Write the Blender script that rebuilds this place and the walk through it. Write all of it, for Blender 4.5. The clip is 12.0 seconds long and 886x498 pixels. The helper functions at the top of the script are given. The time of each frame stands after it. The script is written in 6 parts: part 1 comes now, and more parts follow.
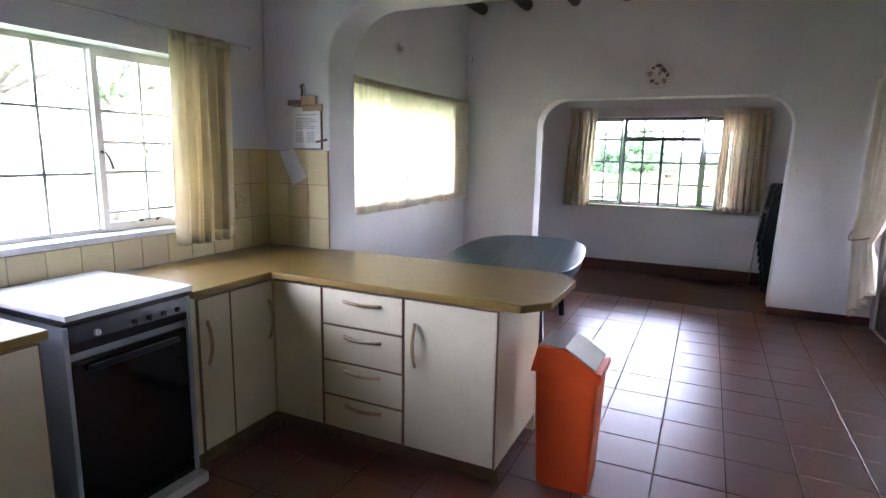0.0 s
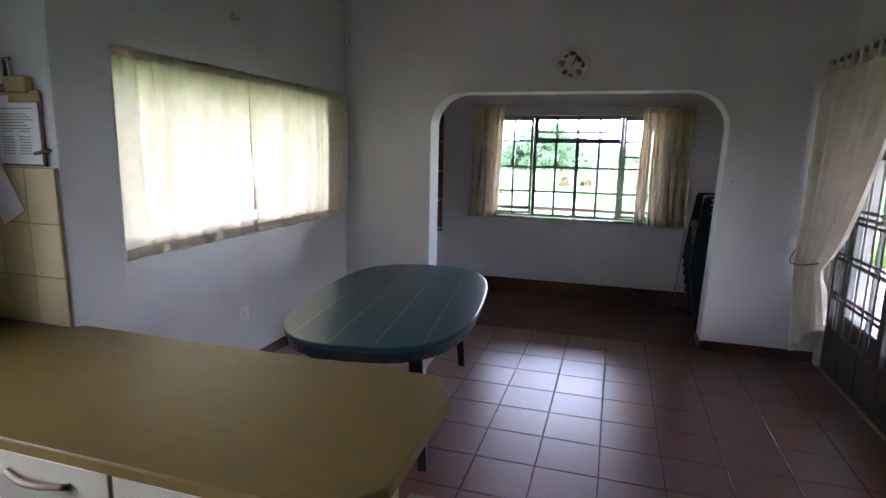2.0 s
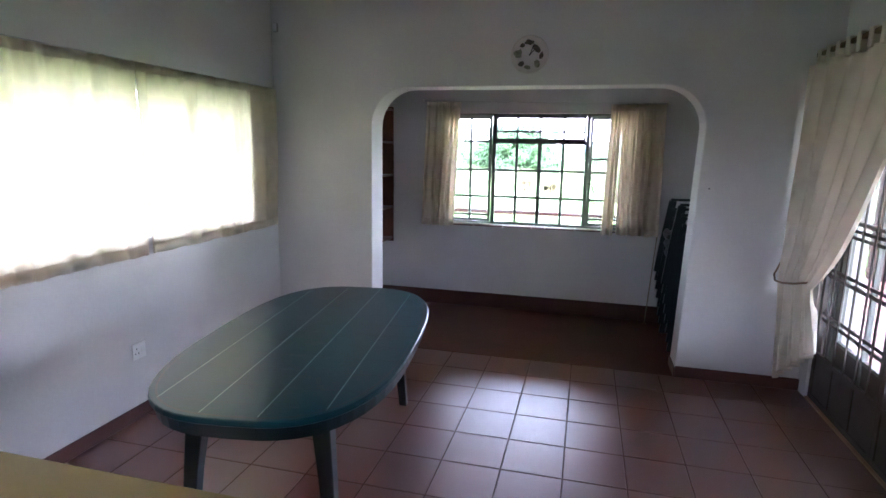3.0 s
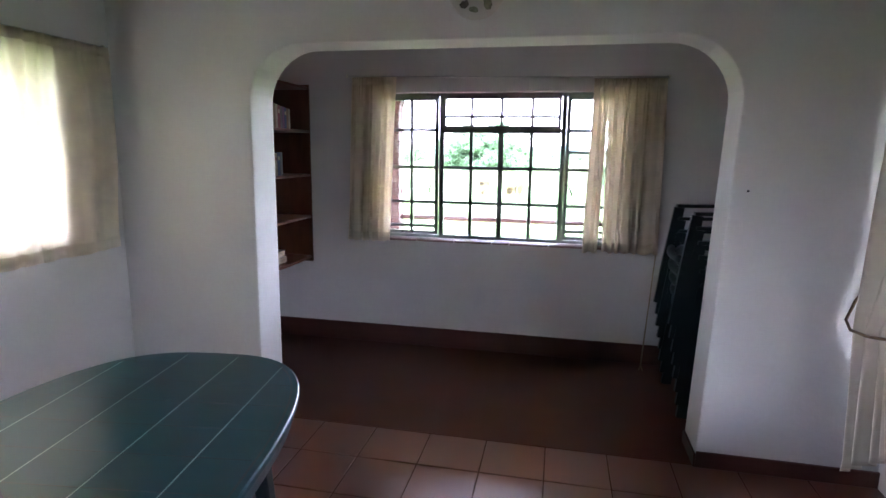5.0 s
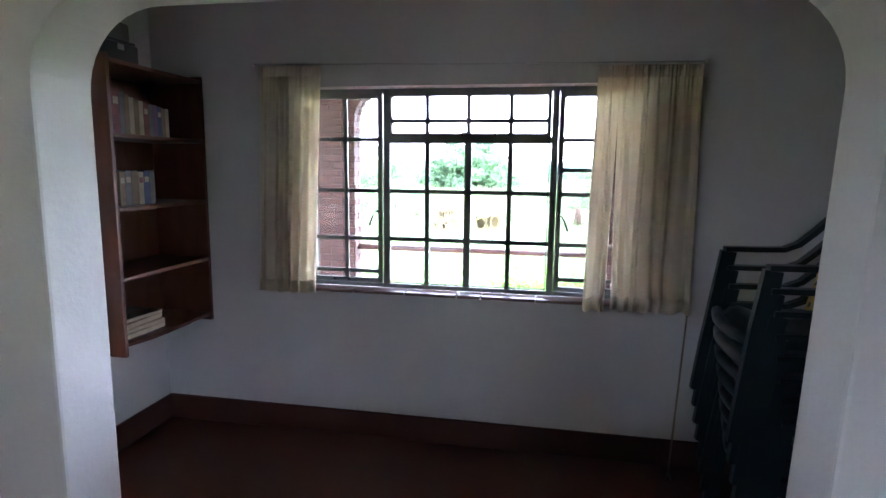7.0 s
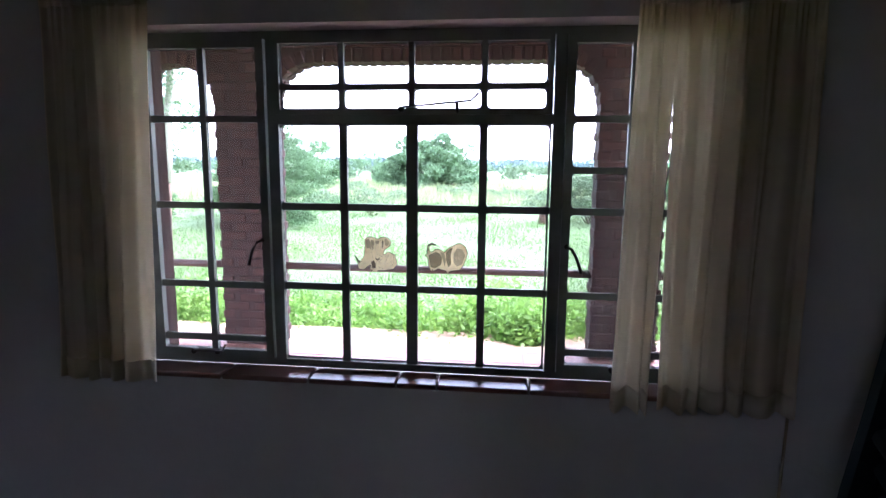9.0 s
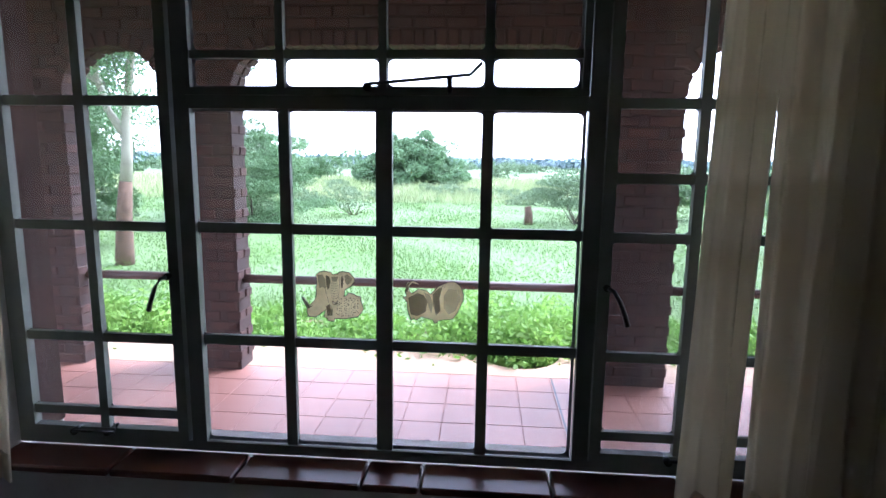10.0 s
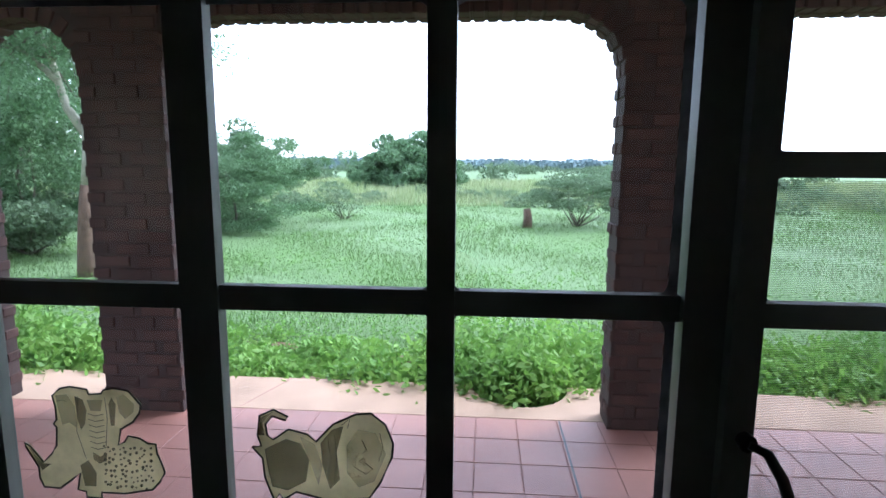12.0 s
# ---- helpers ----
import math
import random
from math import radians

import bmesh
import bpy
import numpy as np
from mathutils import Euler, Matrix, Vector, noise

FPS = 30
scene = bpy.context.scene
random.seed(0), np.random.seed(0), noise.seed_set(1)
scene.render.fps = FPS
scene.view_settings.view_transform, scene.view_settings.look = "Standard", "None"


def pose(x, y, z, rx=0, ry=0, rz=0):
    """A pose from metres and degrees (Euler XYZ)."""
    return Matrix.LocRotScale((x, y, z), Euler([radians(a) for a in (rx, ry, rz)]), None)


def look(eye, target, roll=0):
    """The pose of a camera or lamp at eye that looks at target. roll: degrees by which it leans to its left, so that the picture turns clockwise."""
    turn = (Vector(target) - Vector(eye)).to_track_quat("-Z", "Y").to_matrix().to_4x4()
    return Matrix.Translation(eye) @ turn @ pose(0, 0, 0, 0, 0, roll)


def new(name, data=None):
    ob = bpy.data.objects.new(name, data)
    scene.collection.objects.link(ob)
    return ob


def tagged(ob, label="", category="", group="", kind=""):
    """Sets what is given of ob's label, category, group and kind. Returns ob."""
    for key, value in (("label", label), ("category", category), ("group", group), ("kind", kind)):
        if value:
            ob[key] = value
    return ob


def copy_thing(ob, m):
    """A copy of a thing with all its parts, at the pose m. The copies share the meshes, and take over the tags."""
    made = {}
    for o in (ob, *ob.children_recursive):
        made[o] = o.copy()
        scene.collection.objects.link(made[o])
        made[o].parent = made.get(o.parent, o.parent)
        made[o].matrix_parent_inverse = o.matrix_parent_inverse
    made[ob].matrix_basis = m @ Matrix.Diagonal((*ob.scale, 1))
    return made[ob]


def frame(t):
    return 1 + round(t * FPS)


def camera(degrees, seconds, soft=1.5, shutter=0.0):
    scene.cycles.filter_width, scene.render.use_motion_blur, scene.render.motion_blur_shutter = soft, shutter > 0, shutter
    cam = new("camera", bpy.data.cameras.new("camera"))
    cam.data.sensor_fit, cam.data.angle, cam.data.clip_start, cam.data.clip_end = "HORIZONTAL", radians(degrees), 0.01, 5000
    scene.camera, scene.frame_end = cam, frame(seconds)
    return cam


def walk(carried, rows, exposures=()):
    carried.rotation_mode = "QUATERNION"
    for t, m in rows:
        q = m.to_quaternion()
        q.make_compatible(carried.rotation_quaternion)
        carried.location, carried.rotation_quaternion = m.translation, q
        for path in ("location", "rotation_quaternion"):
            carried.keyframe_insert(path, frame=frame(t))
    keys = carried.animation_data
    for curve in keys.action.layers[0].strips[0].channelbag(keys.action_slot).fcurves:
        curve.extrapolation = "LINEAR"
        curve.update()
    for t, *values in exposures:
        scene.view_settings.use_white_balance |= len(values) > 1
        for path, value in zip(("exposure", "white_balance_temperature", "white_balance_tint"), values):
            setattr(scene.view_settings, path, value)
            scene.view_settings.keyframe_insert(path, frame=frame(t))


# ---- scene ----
cam = camera(77.3, 12.0)
PATH = [
    (0, (0.834, 0.66, 1.525), (-0.009, 2.441, 1.184), 1.0),
    (0.5, (0.734, 0.957, 1.54), (-0.055, 2.762, 1.196), 1.2),
    (1, (0.676, 1.24, 1.56), (-0.018, 3.084, 1.215), 1.2),
    (1.5, (0.696, 1.582, 1.596), (0.051, 3.443, 1.248), 1.2),
    (2, (0.696, 1.935, 1.623), (0.118, 3.817, 1.271), 1.1),
    (2.5, (0.713, 2.26, 1.659), (0.189, 4.157, 1.299), 1.0),
    (3, (0.745, 2.598, 1.662), (0.257, 4.505, 1.305), 1.0),
    (3.2, (0.758, 2.732, 1.652), (0.273, 4.64, 1.296), 1.0),
    (5, (0.722, 4.027, 1.582), (0.321, 5.955, 1.233), 0.8),
    (5.5, (0.709, 4.365, 1.587), (0.319, 6.296, 1.241), 0.5),
    (6, (0.74, 4.686, 1.602), (0.359, 6.622, 1.273), 0.7),
    (6.5, (0.732, 5.004, 1.6), (0.354, 6.944, 1.294), 0.6),
    (7, (0.691, 5.291, 1.584), (0.336, 7.238, 1.296), 0.7),
    (7.2, (0.681, 5.425, 1.576), (0.348, 7.376, 1.289), 0.9),
    (8.8, (0.593, 6.441, 1.601), (0.34, 8.401, 1.29), 0.3),
    (9, (0.564, 6.567, 1.597), (0.351, 8.532, 1.296), 0.5),
    (9.5, (0.534, 6.859, 1.583), (0.357, 8.83, 1.291), 0.7),
    (10, (0.494, 7.131, 1.611), (0.345, 9.101, 1.303), 0.8),
    (10.5, (0.509, 7.383, 1.583), (0.368, 9.357, 1.292), 0.8),
    (11, (0.555, 7.583, 1.588), (0.385, 9.554, 1.296), 0.8),
    (11.5, (0.555, 7.754, 1.58), (0.389, 9.725, 1.284), 0.7),
    (12, (0.534, 7.889, 1.58), (0.389, 9.86, 1.278), 0.4),
]

EXPOSURES = [(0.0, 5.67, 5600, 28), (0.5, 5.50, 5600, 28), (1.0, 5.2, 5550, 28), (1.5, 4.92, 5500, 28), (2.0, 4.80, 5500, 26), (2.5, 5.03, 5500, 26), (3.0, 5.35, 5400, 26), (5.0, 5.45, 5550, 27), (6.0, 5.48, 5600, 27), (7.0, 5.14, 5350, 23), (8.8, 3.58, 5350, 28), (9.0, 3.42, 5330, 27), (9.5, 3.12, 5280, 24), (10.5, 2.66, 5220, 17), (11.0, 2.50, 5220, 15), (12.0, 2.08, 5230, 12)]

walk(cam, [(t, look(eye, target, roll)) for t, eye, target, roll in PATH], EXPOSURES)

# ---- world and lights ----
world = bpy.data.worlds.new("sky")
scene.world = world
world.use_nodes = True
wn = world.node_tree.nodes
sky = wn.new("ShaderNodeTexSky")
sky.sky_type, sky.sun_disc = "NISHITA", False
SUN_ELEV, SUN_ROT = radians(55), radians(60)
sky.sun_elevation, sky.sun_rotation = SUN_ELEV, SUN_ROT
sky.air_density, sky.dust_density, sky.ozone_density = 1.0, 1.0, 1.0
pale = wn.new("ShaderNodeHueSaturation")
pale.inputs["Saturation"].default_value, pale.inputs["Value"].default_value = 0.3, 1.5
world.node_tree.links.new(sky.outputs[0], pale.inputs["Color"])
world.node_tree.links.new(pale.outputs[0], wn["Background"].inputs[0])
wn["Background"].inputs[1].default_value = 0.15

sun = new("sun", bpy.data.lights.new("sun", "SUN"))
sun.data.energy, sun.data.angle, sun.data.color = 1.2, radians(25), (1.0, 0.97, 0.92)
sd = Vector((math.sin(SUN_ROT) * math.cos(SUN_ELEV), math.cos(SUN_ROT) * math.cos(SUN_ELEV), math.sin(SUN_ELEV)))
sun.matrix_world = look(tuple(sd * 30), (0, 0, 0))


# ---- materials ----
def mat(name, color, rough=0.6, var=0.12, scale=6.0, bump=0.15, fine=90.0, metal=0.0, spec=0.5, second=None, per_object=0.0, coat=0.0, stretch=(1, 1, 1), trans=0.0, island=0.0, ior=1.5):
    """A surface with broad stains, fine grain and relief."""
    m = bpy.data.materials.new(name)
    m.use_nodes = True
    nt = m.node_tree
    n, l = nt.nodes, nt.links
    b = n["Principled BSDF"]
    tc = n.new("ShaderNodeTexCoord")
    geo = n.new("ShaderNodeNewGeometry")
    mp = n.new("ShaderNodeMapping")
    mp.inputs["Scale"].default_value = stretch
    l.new(geo.outputs["Position"], mp.inputs["Vector"])
    n1 = n.new("ShaderNodeTexNoise")
    n1.inputs["Scale"].default_value, n1.inputs["Detail"].default_value = scale, 5.0
    n2 = n.new("ShaderNodeTexNoise")
    n2.inputs["Scale"].default_value, n2.inputs["Detail"].default_value = fine, 3.0
    for q in (n1, n2):
        l.new(mp.outputs[0], q.inputs["Vector"])
    c2 = second or tuple(c * (1 - var * 2.2) for c in color)
    mix = n.new("ShaderNodeMix")
    mix.data_type = "RGBA"
    mix.inputs[6].default_value, mix.inputs[7].default_value = (*color, 1), (*c2, 1)
    ramp = n.new("ShaderNodeMapRange")
    ramp.inputs["From Min"].default_value, ramp.inputs["From Max"].default_value = 0.35, 0.72
    l.new(n1.outputs["Fac"], ramp.inputs["Value"])
    l.new(ramp.outputs[0], mix.inputs[0])
    hsv = n.new("ShaderNodeHueSaturation")
    mv = n.new("ShaderNodeMath")
    mv.operation = "MULTIPLY_ADD"
    mv.inputs[1].default_value, mv.inputs[2].default_value = var * 1.2, 1 - var * 0.6
    l.new(n2.outputs["Fac"], mv.inputs[0])
    val = mv.outputs[0]
    if per_object or island:
        src = n.new("ShaderNodeObjectInfo").outputs["Random"] if per_object else geo.outputs["Random Per Island"]
        a = n.new("ShaderNodeMath")
        a.operation = "MULTIPLY_ADD"
        a.inputs[1].default_value, a.inputs[2].default_value = (per_object or island) * 2, 1 - (per_object or island)
        l.new(src, a.inputs[0])
        c = n.new("ShaderNodeMath")
        c.operation = "MULTIPLY"
        l.new(a.outputs[0], c.inputs[0]), l.new(val, c.inputs[1])
        val = c.outputs[0]
    l.new(val, hsv.inputs["Value"])
    l.new(mix.outputs[2], hsv.inputs["Color"])
    l.new(hsv.outputs[0], b.inputs["Base Color"])
    b.inputs["Metallic"].default_value = metal
    b.inputs["Specular IOR Level"].default_value = spec
    b.inputs["IOR"].default_value = ior
    b.inputs["Coat Weight"].default_value = coat
    rr = n.new("ShaderNodeMapRange")
    rr.inputs["To Min"].default_value, rr.inputs["To Max"].default_value = (max(rough - 0.06, 0.02) if rough > 0.5 else max(rough - 0.008, 0.02)), (min(rough + 0.1, 1) if rough > 0.5 else rough + 0.012)
    l.new(n1.outputs["Fac"], rr.inputs["Value"])
    l.new(rr.outputs[0], b.inputs["Roughness"])
    if bump:
        bp = n.new("ShaderNodeBump")
        bp.inputs["Strength"].default_value, bp.inputs["Distance"].default_value = bump, (0.004 if rough > 0.5 else 0.0008)
        add = n.new("ShaderNodeMath")
        add.operation = "ADD"
        l.new(n1.outputs["Fac"], add.inputs[0]), l.new(n2.outputs["Fac"], add.inputs[1])
        l.new(add.outputs[0] if rough > 0.5 else n2.outputs["Fac"], bp.inputs["Height"])
        l.new(bp.outputs[0], b.inputs["Normal"])
    if trans:
        tr = n.new("ShaderNodeBsdfTranslucent")
        l.new(hsv.outputs[0], tr.inputs["Color"])
        ms = n.new("ShaderNodeMixShader")
        ms.inputs[0].default_value = trans
        l.new(b.outputs[0], ms.inputs[1]), l.new(tr.outputs[0], ms.inputs[2])
        l.new(ms.outputs[0], n["Material Output"].inputs["Surface"])
    return m


def glass_mat(name, tint=(1, 1, 1), clear=0.94, rough=0.02, dirt=0.0):
    m = bpy.data.materials.new(name)
    m.use_nodes = True
    n, l = m.node_tree.nodes, m.node_tree.links
    t = n.new("ShaderNodeBsdfTransparent")
    t.inputs[0].default_value = (*[c * clear for c in tint], 1)
    g = n.new("ShaderNodeBsdfGlossy")
    g.inputs["Roughness"].default_value = rough
    lw = n.new("ShaderNodeLayerWeight")
    pw = n.new("ShaderNodeMath")
    pw.operation = "POWER"
    pw.inputs[1].default_value = 5
    l.new(lw.outputs["Facing"], pw.inputs[0])
    f = n.new("ShaderNodeMath")
    f.operation = "MULTIPLY_ADD"
    f.inputs[1].default_value, f.inputs[2].default_value = 0.85, 0.035
    l.new(pw.outputs[0], f.inputs[0])
    ms = n.new("ShaderNodeMixShader")
    l.new(f.outputs[0], ms.inputs[0]), l.new(t.outputs[0], ms.inputs[1]), l.new(g.outputs[0], ms.inputs[2])
    out = ms
    if dirt:
        d = n.new("ShaderNodeBsdfDiffuse")
        d.inputs[0].default_value = (0.6, 0.62, 0.6, 1)
        no = n.new("ShaderNodeTexNoise")
        no.inputs["Scale"].default_value, no.inputs["Detail"].default_value = 9, 6
        geo = n.new("ShaderNodeNewGeometry")
        l.new(geo.outputs["Position"], no.inputs["Vector"])
        mr = n.new("ShaderNodeMapRange")
        mr.inputs["From Min"].default_value, mr.inputs["From Max"].default_value, mr.inputs["To Max"].default_value = 0.5, 0.8, dirt
        l.new(no.outputs["Fac"], mr.inputs["Value"])
        m2 = n.new("ShaderNodeMixShader")
        l.new(mr.outputs[0], m2.inputs[0]), l.new(ms.outputs[0], m2.inputs[1]), l.new(d.outputs[0], m2.inputs[2])
        out = m2
    l.new(out.outputs[0], n["Material Output"].inputs["Surface"])
    return m


def sheer_mat(name, color, see=0.2, trans=0.6):
    m = mat(name, color, 0.9, 0.05, 12, 0.1, 400, trans=trans)
    n, l = m.node_tree.nodes, m.node_tree.links
    last = n["Material Output"].inputs["Surface"].links[0].from_node
    t = n.new("ShaderNodeBsdfTransparent")
    ms = n.new("ShaderNodeMixShader")
    ms.inputs[0].default_value = see
    l.new(last.outputs[0], ms.inputs[1]), l.new(t.outputs[0], ms.inputs[2])
    l.new(ms.outputs[0], n["Material Output"].inputs["Surface"])
    return m


PLASTER = mat("white_plaster", (0.60, 0.59, 0.575), 0.75, 0.05, 1.3, 0.35, 45)
CEIL = mat("ceiling_boards_paint", (0.34, 0.20, 0.15), 0.7, 0.1, 3, 0.2, 30)
POLE = mat("dark_roof_pole", (0.055, 0.035, 0.025), 0.6, 0.2, 8, 0.4, 60)
REDTILE = mat("red_clay_tile", (0.150, 0.046, 0.030), 0.31, 0.04, 2.5, 0.0, 160, spec=1.0, per_object=0.06, ior=1.7)
GROUT = mat("dark_grout", (0.11, 0.045, 0.032), 0.8, 0.2, 20, 0.3)
OXIDE = mat("dark_red_polished_cement", (0.112, 0.036, 0.023), 0.46, 0.12, 2.2, 0.1, 60, spec=0.4)
SKIRT = mat("dark_red_skirting", (0.08, 0.030, 0.023), 0.45, 0.12, 4, 0.1)
STEEL = mat("grey_green_steel_frame", (0.20, 0.22, 0.20), 0.5, 0.12, 8, 0.2, 120)
PUTTY = mat("old_grey_white_putty", (0.30, 0.31, 0.33), 0.85, 0.25, 30, 0.3, 200)
WHITESTEEL = mat("cream_painted_steel_frame", (0.68, 0.66, 0.56), 0.45, 0.08, 8, 0.15, 120)
GLASS = glass_mat("window_glass", clear=0.95, dirt=0.08)
DOORGLASS = glass_mat("door_glass", clear=0.84, dirt=0.12)
CREAMCUR = mat("cream_curtain_cloth", (0.81, 0.74, 0.61), 0.9, 0.05, 5, 0.2, 300, trans=0.5)
YELLOWCUR = mat("yellowish_cream_curtain_cloth", (0.72, 0.63, 0.42), 0.9, 0.06, 5, 0.2, 300, trans=0.34)
TABCLOTH = mat("off_white_tab_curtain_cloth", (0.70, 0.64, 0.54), 0.9, 0.06, 5, 0.2, 300, trans=0.25)
SHEER = sheer_mat("sheer_white_curtain_cloth", (0.86, 0.79, 0.66), 0.04, 0.52)
CREAMDOOR = mat("cream_melamine", (0.60, 0.535, 0.36), 0.42, 0.05, 3, 0.04, 60)
WOODEDGE = mat("brown_wood_edging", (0.17, 0.10, 0.045), 0.45, 0.15, 14, 0.1, 60, stretch=(1, 1, 4))
WORKTOP = mat("tan_laminate_worktop", (0.200, 0.130, 0.034), 0.36, 0.05, 9, 0.0, 160, spec=0.25, stretch=(0.7, 2.5, 1))
HANDLEWOOD = mat("tan_wood_handle", (0.36, 0.24, 0.12), 0.4, 0.1, 20, 0.05)
WALLTILE = mat("cream_glazed_wall_tile", (0.58, 0.49, 0.27), 0.2, 0.03, 5, 0.0, 30, per_object=0.05)
TILEJOINT = mat("brown_tile_joint", (0.22, 0.16, 0.09), 0.8, 0.1)
WHITEENAMEL = mat("white_enamel", (0.74, 0.75, 0.76), 0.22, 0.03, 4, 0.02)
BLACKGLASS = mat("black_oven_glass", (0.008, 0.009, 0.012), 0.08, 0.1, 6, 0.0)
DARKPANEL = mat("dark_control_panel", (0.010, 0.011, 0.014), 0.3, 0.05, 6, 0.0, spec=0.3)
GREYSTEEL = mat("grey_cooker_side", (0.34, 0.37, 0.42), 0.35, 0.05, 5, 0.03, metal=0.4)
CHROME = mat("dull_metal", (0.5, 0.5, 0.5), 0.3, 0.1, 10, 0.05, metal=0.9)
ORANGE = mat("orange_plastic", (0.78, 0.10, 0.012), 0.34, 0.06, 5, 0.06, 60)
GREYPLASTIC = mat("grey_plastic_lid", (0.46, 0.46, 0.44), 0.22, 0.1, 7, 0.05)
PALEPLASTIC = mat("pale_cream_grey_plastic", (0.60, 0.57, 0.46), 0.35, 0.08, 7, 0.05)
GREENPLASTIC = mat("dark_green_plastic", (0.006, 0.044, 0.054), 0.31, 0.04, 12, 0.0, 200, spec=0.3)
PALEGROOVE = mat("pale_groove", (0.20, 0.30, 0.29), 0.5, 0.1)
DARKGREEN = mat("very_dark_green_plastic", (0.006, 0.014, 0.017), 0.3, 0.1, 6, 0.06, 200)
SHELFWOOD = mat("reddish_brown_shelf_wood", (0.13, 0.045, 0.022), 0.45, 0.2, 5, 0.15, 60, stretch=(3, 3, 0.6))
BRICK = mat("brown_red_brick", (0.064, 0.030, 0.022), 0.9, 0.2, 9, 0.5, 70, per_object=0.22)
MORTAR = mat("grey_brown_mortar", (0.05, 0.029, 0.024), 0.9, 0.15, 12, 0.5)
PATIOTILE = mat("pink_terracotta_tile", (0.37, 0.178, 0.135), 0.5, 0.1, 2, 0.2, 40, per_object=0.07)
PATIOJOINT = mat("dark_patio_joint", (0.30, 0.155, 0.12), 0.85, 0.1)
SCREED = mat("tan_cement_edge", (0.46, 0.31, 0.21), 0.85, 0.12, 3, 0.4, 50)
RAIL = mat("brown_painted_rail", (0.10, 0.055, 0.045), 0.45, 0.15, 6, 0.2)
BLACKIRON = mat("black_iron", (0.012, 0.011, 0.011), 0.4, 0.1, 10, 0.1)
GATE = mat("dark_brown_gate_steel", (0.065, 0.05, 0.04), 0.45, 0.15, 10, 0.1)
PAPER = mat("white_paper", (0.7, 0.7, 0.68), 0.8, 0.03, 8, 0.05)
INK = mat("grey_ink", (0.2, 0.2, 0.22), 0.8, 0.05)


# ---- mesh helpers ----
def box(bm, a, b):
    x0, y0, z0 = a
    x1, y1, z1 = b
    v = [bm.verts.new(p) for p in ((x0, y0, z0), (x1, y0, z0), (x1, y1, z0), (x0, y1, z0), (x0, y0, z1), (x1, y0, z1), (x1, y1, z1), (x0, y1, z1))]
    for f in ((0, 3, 2, 1), (4, 5, 6, 7), (0, 1, 5, 4), (1, 2, 6, 5), (2, 3, 7, 6), (3, 0, 4, 7)):
        bm.faces.new([v[i] for i in f])
    return bm


def boxes(*pairs):
    bm = bmesh.new()
    for a, b in pairs:
        box(bm, a, b)
    return bm


def bevel(bm, w, seg=2, angle=0.6):
    bm.normal_update()
    es = [e for e in bm.edges if len(e.link_faces) == 2 and e.calc_face_angle(0) > angle]
    bmesh.ops.bevel(bm, geom=es, offset=w, segments=seg, affect="EDGES", profile=0.6)
    return bm


def rbox(a, b, w=0.004, seg=2):
    return bevel(box(bmesh.new(), a, b), w, seg)


def prism(pts, to3, a, b, bm=None):
    """pts: outline in 2D; to3(u, v, d) gives the 3D point at depth d."""
    bm = bm or bmesh.new()
    f = [bm.verts.new(to3(u, v, a)) for u, v in pts]
    g = [bm.verts.new(to3(u, v, b)) for u, v in pts]
    n = len(pts)
    bm.faces.new(f), bm.faces.new(g[::-1])
    for i in range(n):
        bm.faces.new((f[i], g[i], g[(i + 1) % n], f[(i + 1) % n]))
    bmesh.ops.recalc_face_normals(bm, faces=bm.faces[:])
    return bm


XZ = lambda u, v, d: (u, d, v)
YZ = lambda u, v, d: (d, u, v)
XY = lambda u, v, d: (u, v, d)


def tube(bm, pts, r, seg=8, r2=None, caps=True):
    """A round bar through the points; radius from r to r2."""
    pts = [Vector(p) for p in pts]
    r2 = r if r2 is None else r2
    rings = []
    for i, p in enumerate(pts):
        d = (pts[min(i + 1, len(pts) - 1)] - pts[max(i - 1, 0)]).normalized()
        ref = Vector((0, 0, 1)) if abs(d.z) < 0.9 else Vector((1, 0, 0))
        s = d.cross(ref).normalized()
        t = s.cross(d)
        rad = r + (r2 - r) * i / max(len(pts) - 1, 1)
        rings.append([bm.verts.new(p + (s * math.cos(2 * math.pi * k / seg) + t * math.sin(2 * math.pi * k / seg)) * rad) for k in range(seg)])
    for a, b in zip(rings, rings[1:]):
        for k in range(seg):
            f = bm.faces.new((a[k], a[(k + 1) % seg], b[(k + 1) % seg], b[k]))
            f.smooth = True
    if caps:
        bm.faces.new(rings[0][::-1]), bm.faces.new(rings[-1])
    return bm


def part(name, bm, material, parent=None, label="", smooth=False, kind="", group="", category=""):
    me = bpy.data.meshes.new(name)
    if smooth:
        for f in bm.faces:
            f.smooth = True
    bm.to_mesh(me)
    bm.free()
    me.materials.append(material)
    ob = new(name, me)
    if parent:
        ob.parent = parent
        ob.matrix_parent_inverse = parent.matrix_world.inverted() if parent.matrix_world != Matrix() else Matrix()
    return tagged(ob, label, category, group, kind)


def empty(name, at, label="", category="", group="", kind=""):
    e = new(name)
    e.matrix_basis = Matrix.Translation(at)
    e.matrix_world = Matrix.Translation(at)
    e.empty_display_size = 0.05
    return tagged(e, label, category, group, kind)


def bar_between(a, b, r, seg=8):
    return tube(bmesh.new(), [a, b], r, seg)


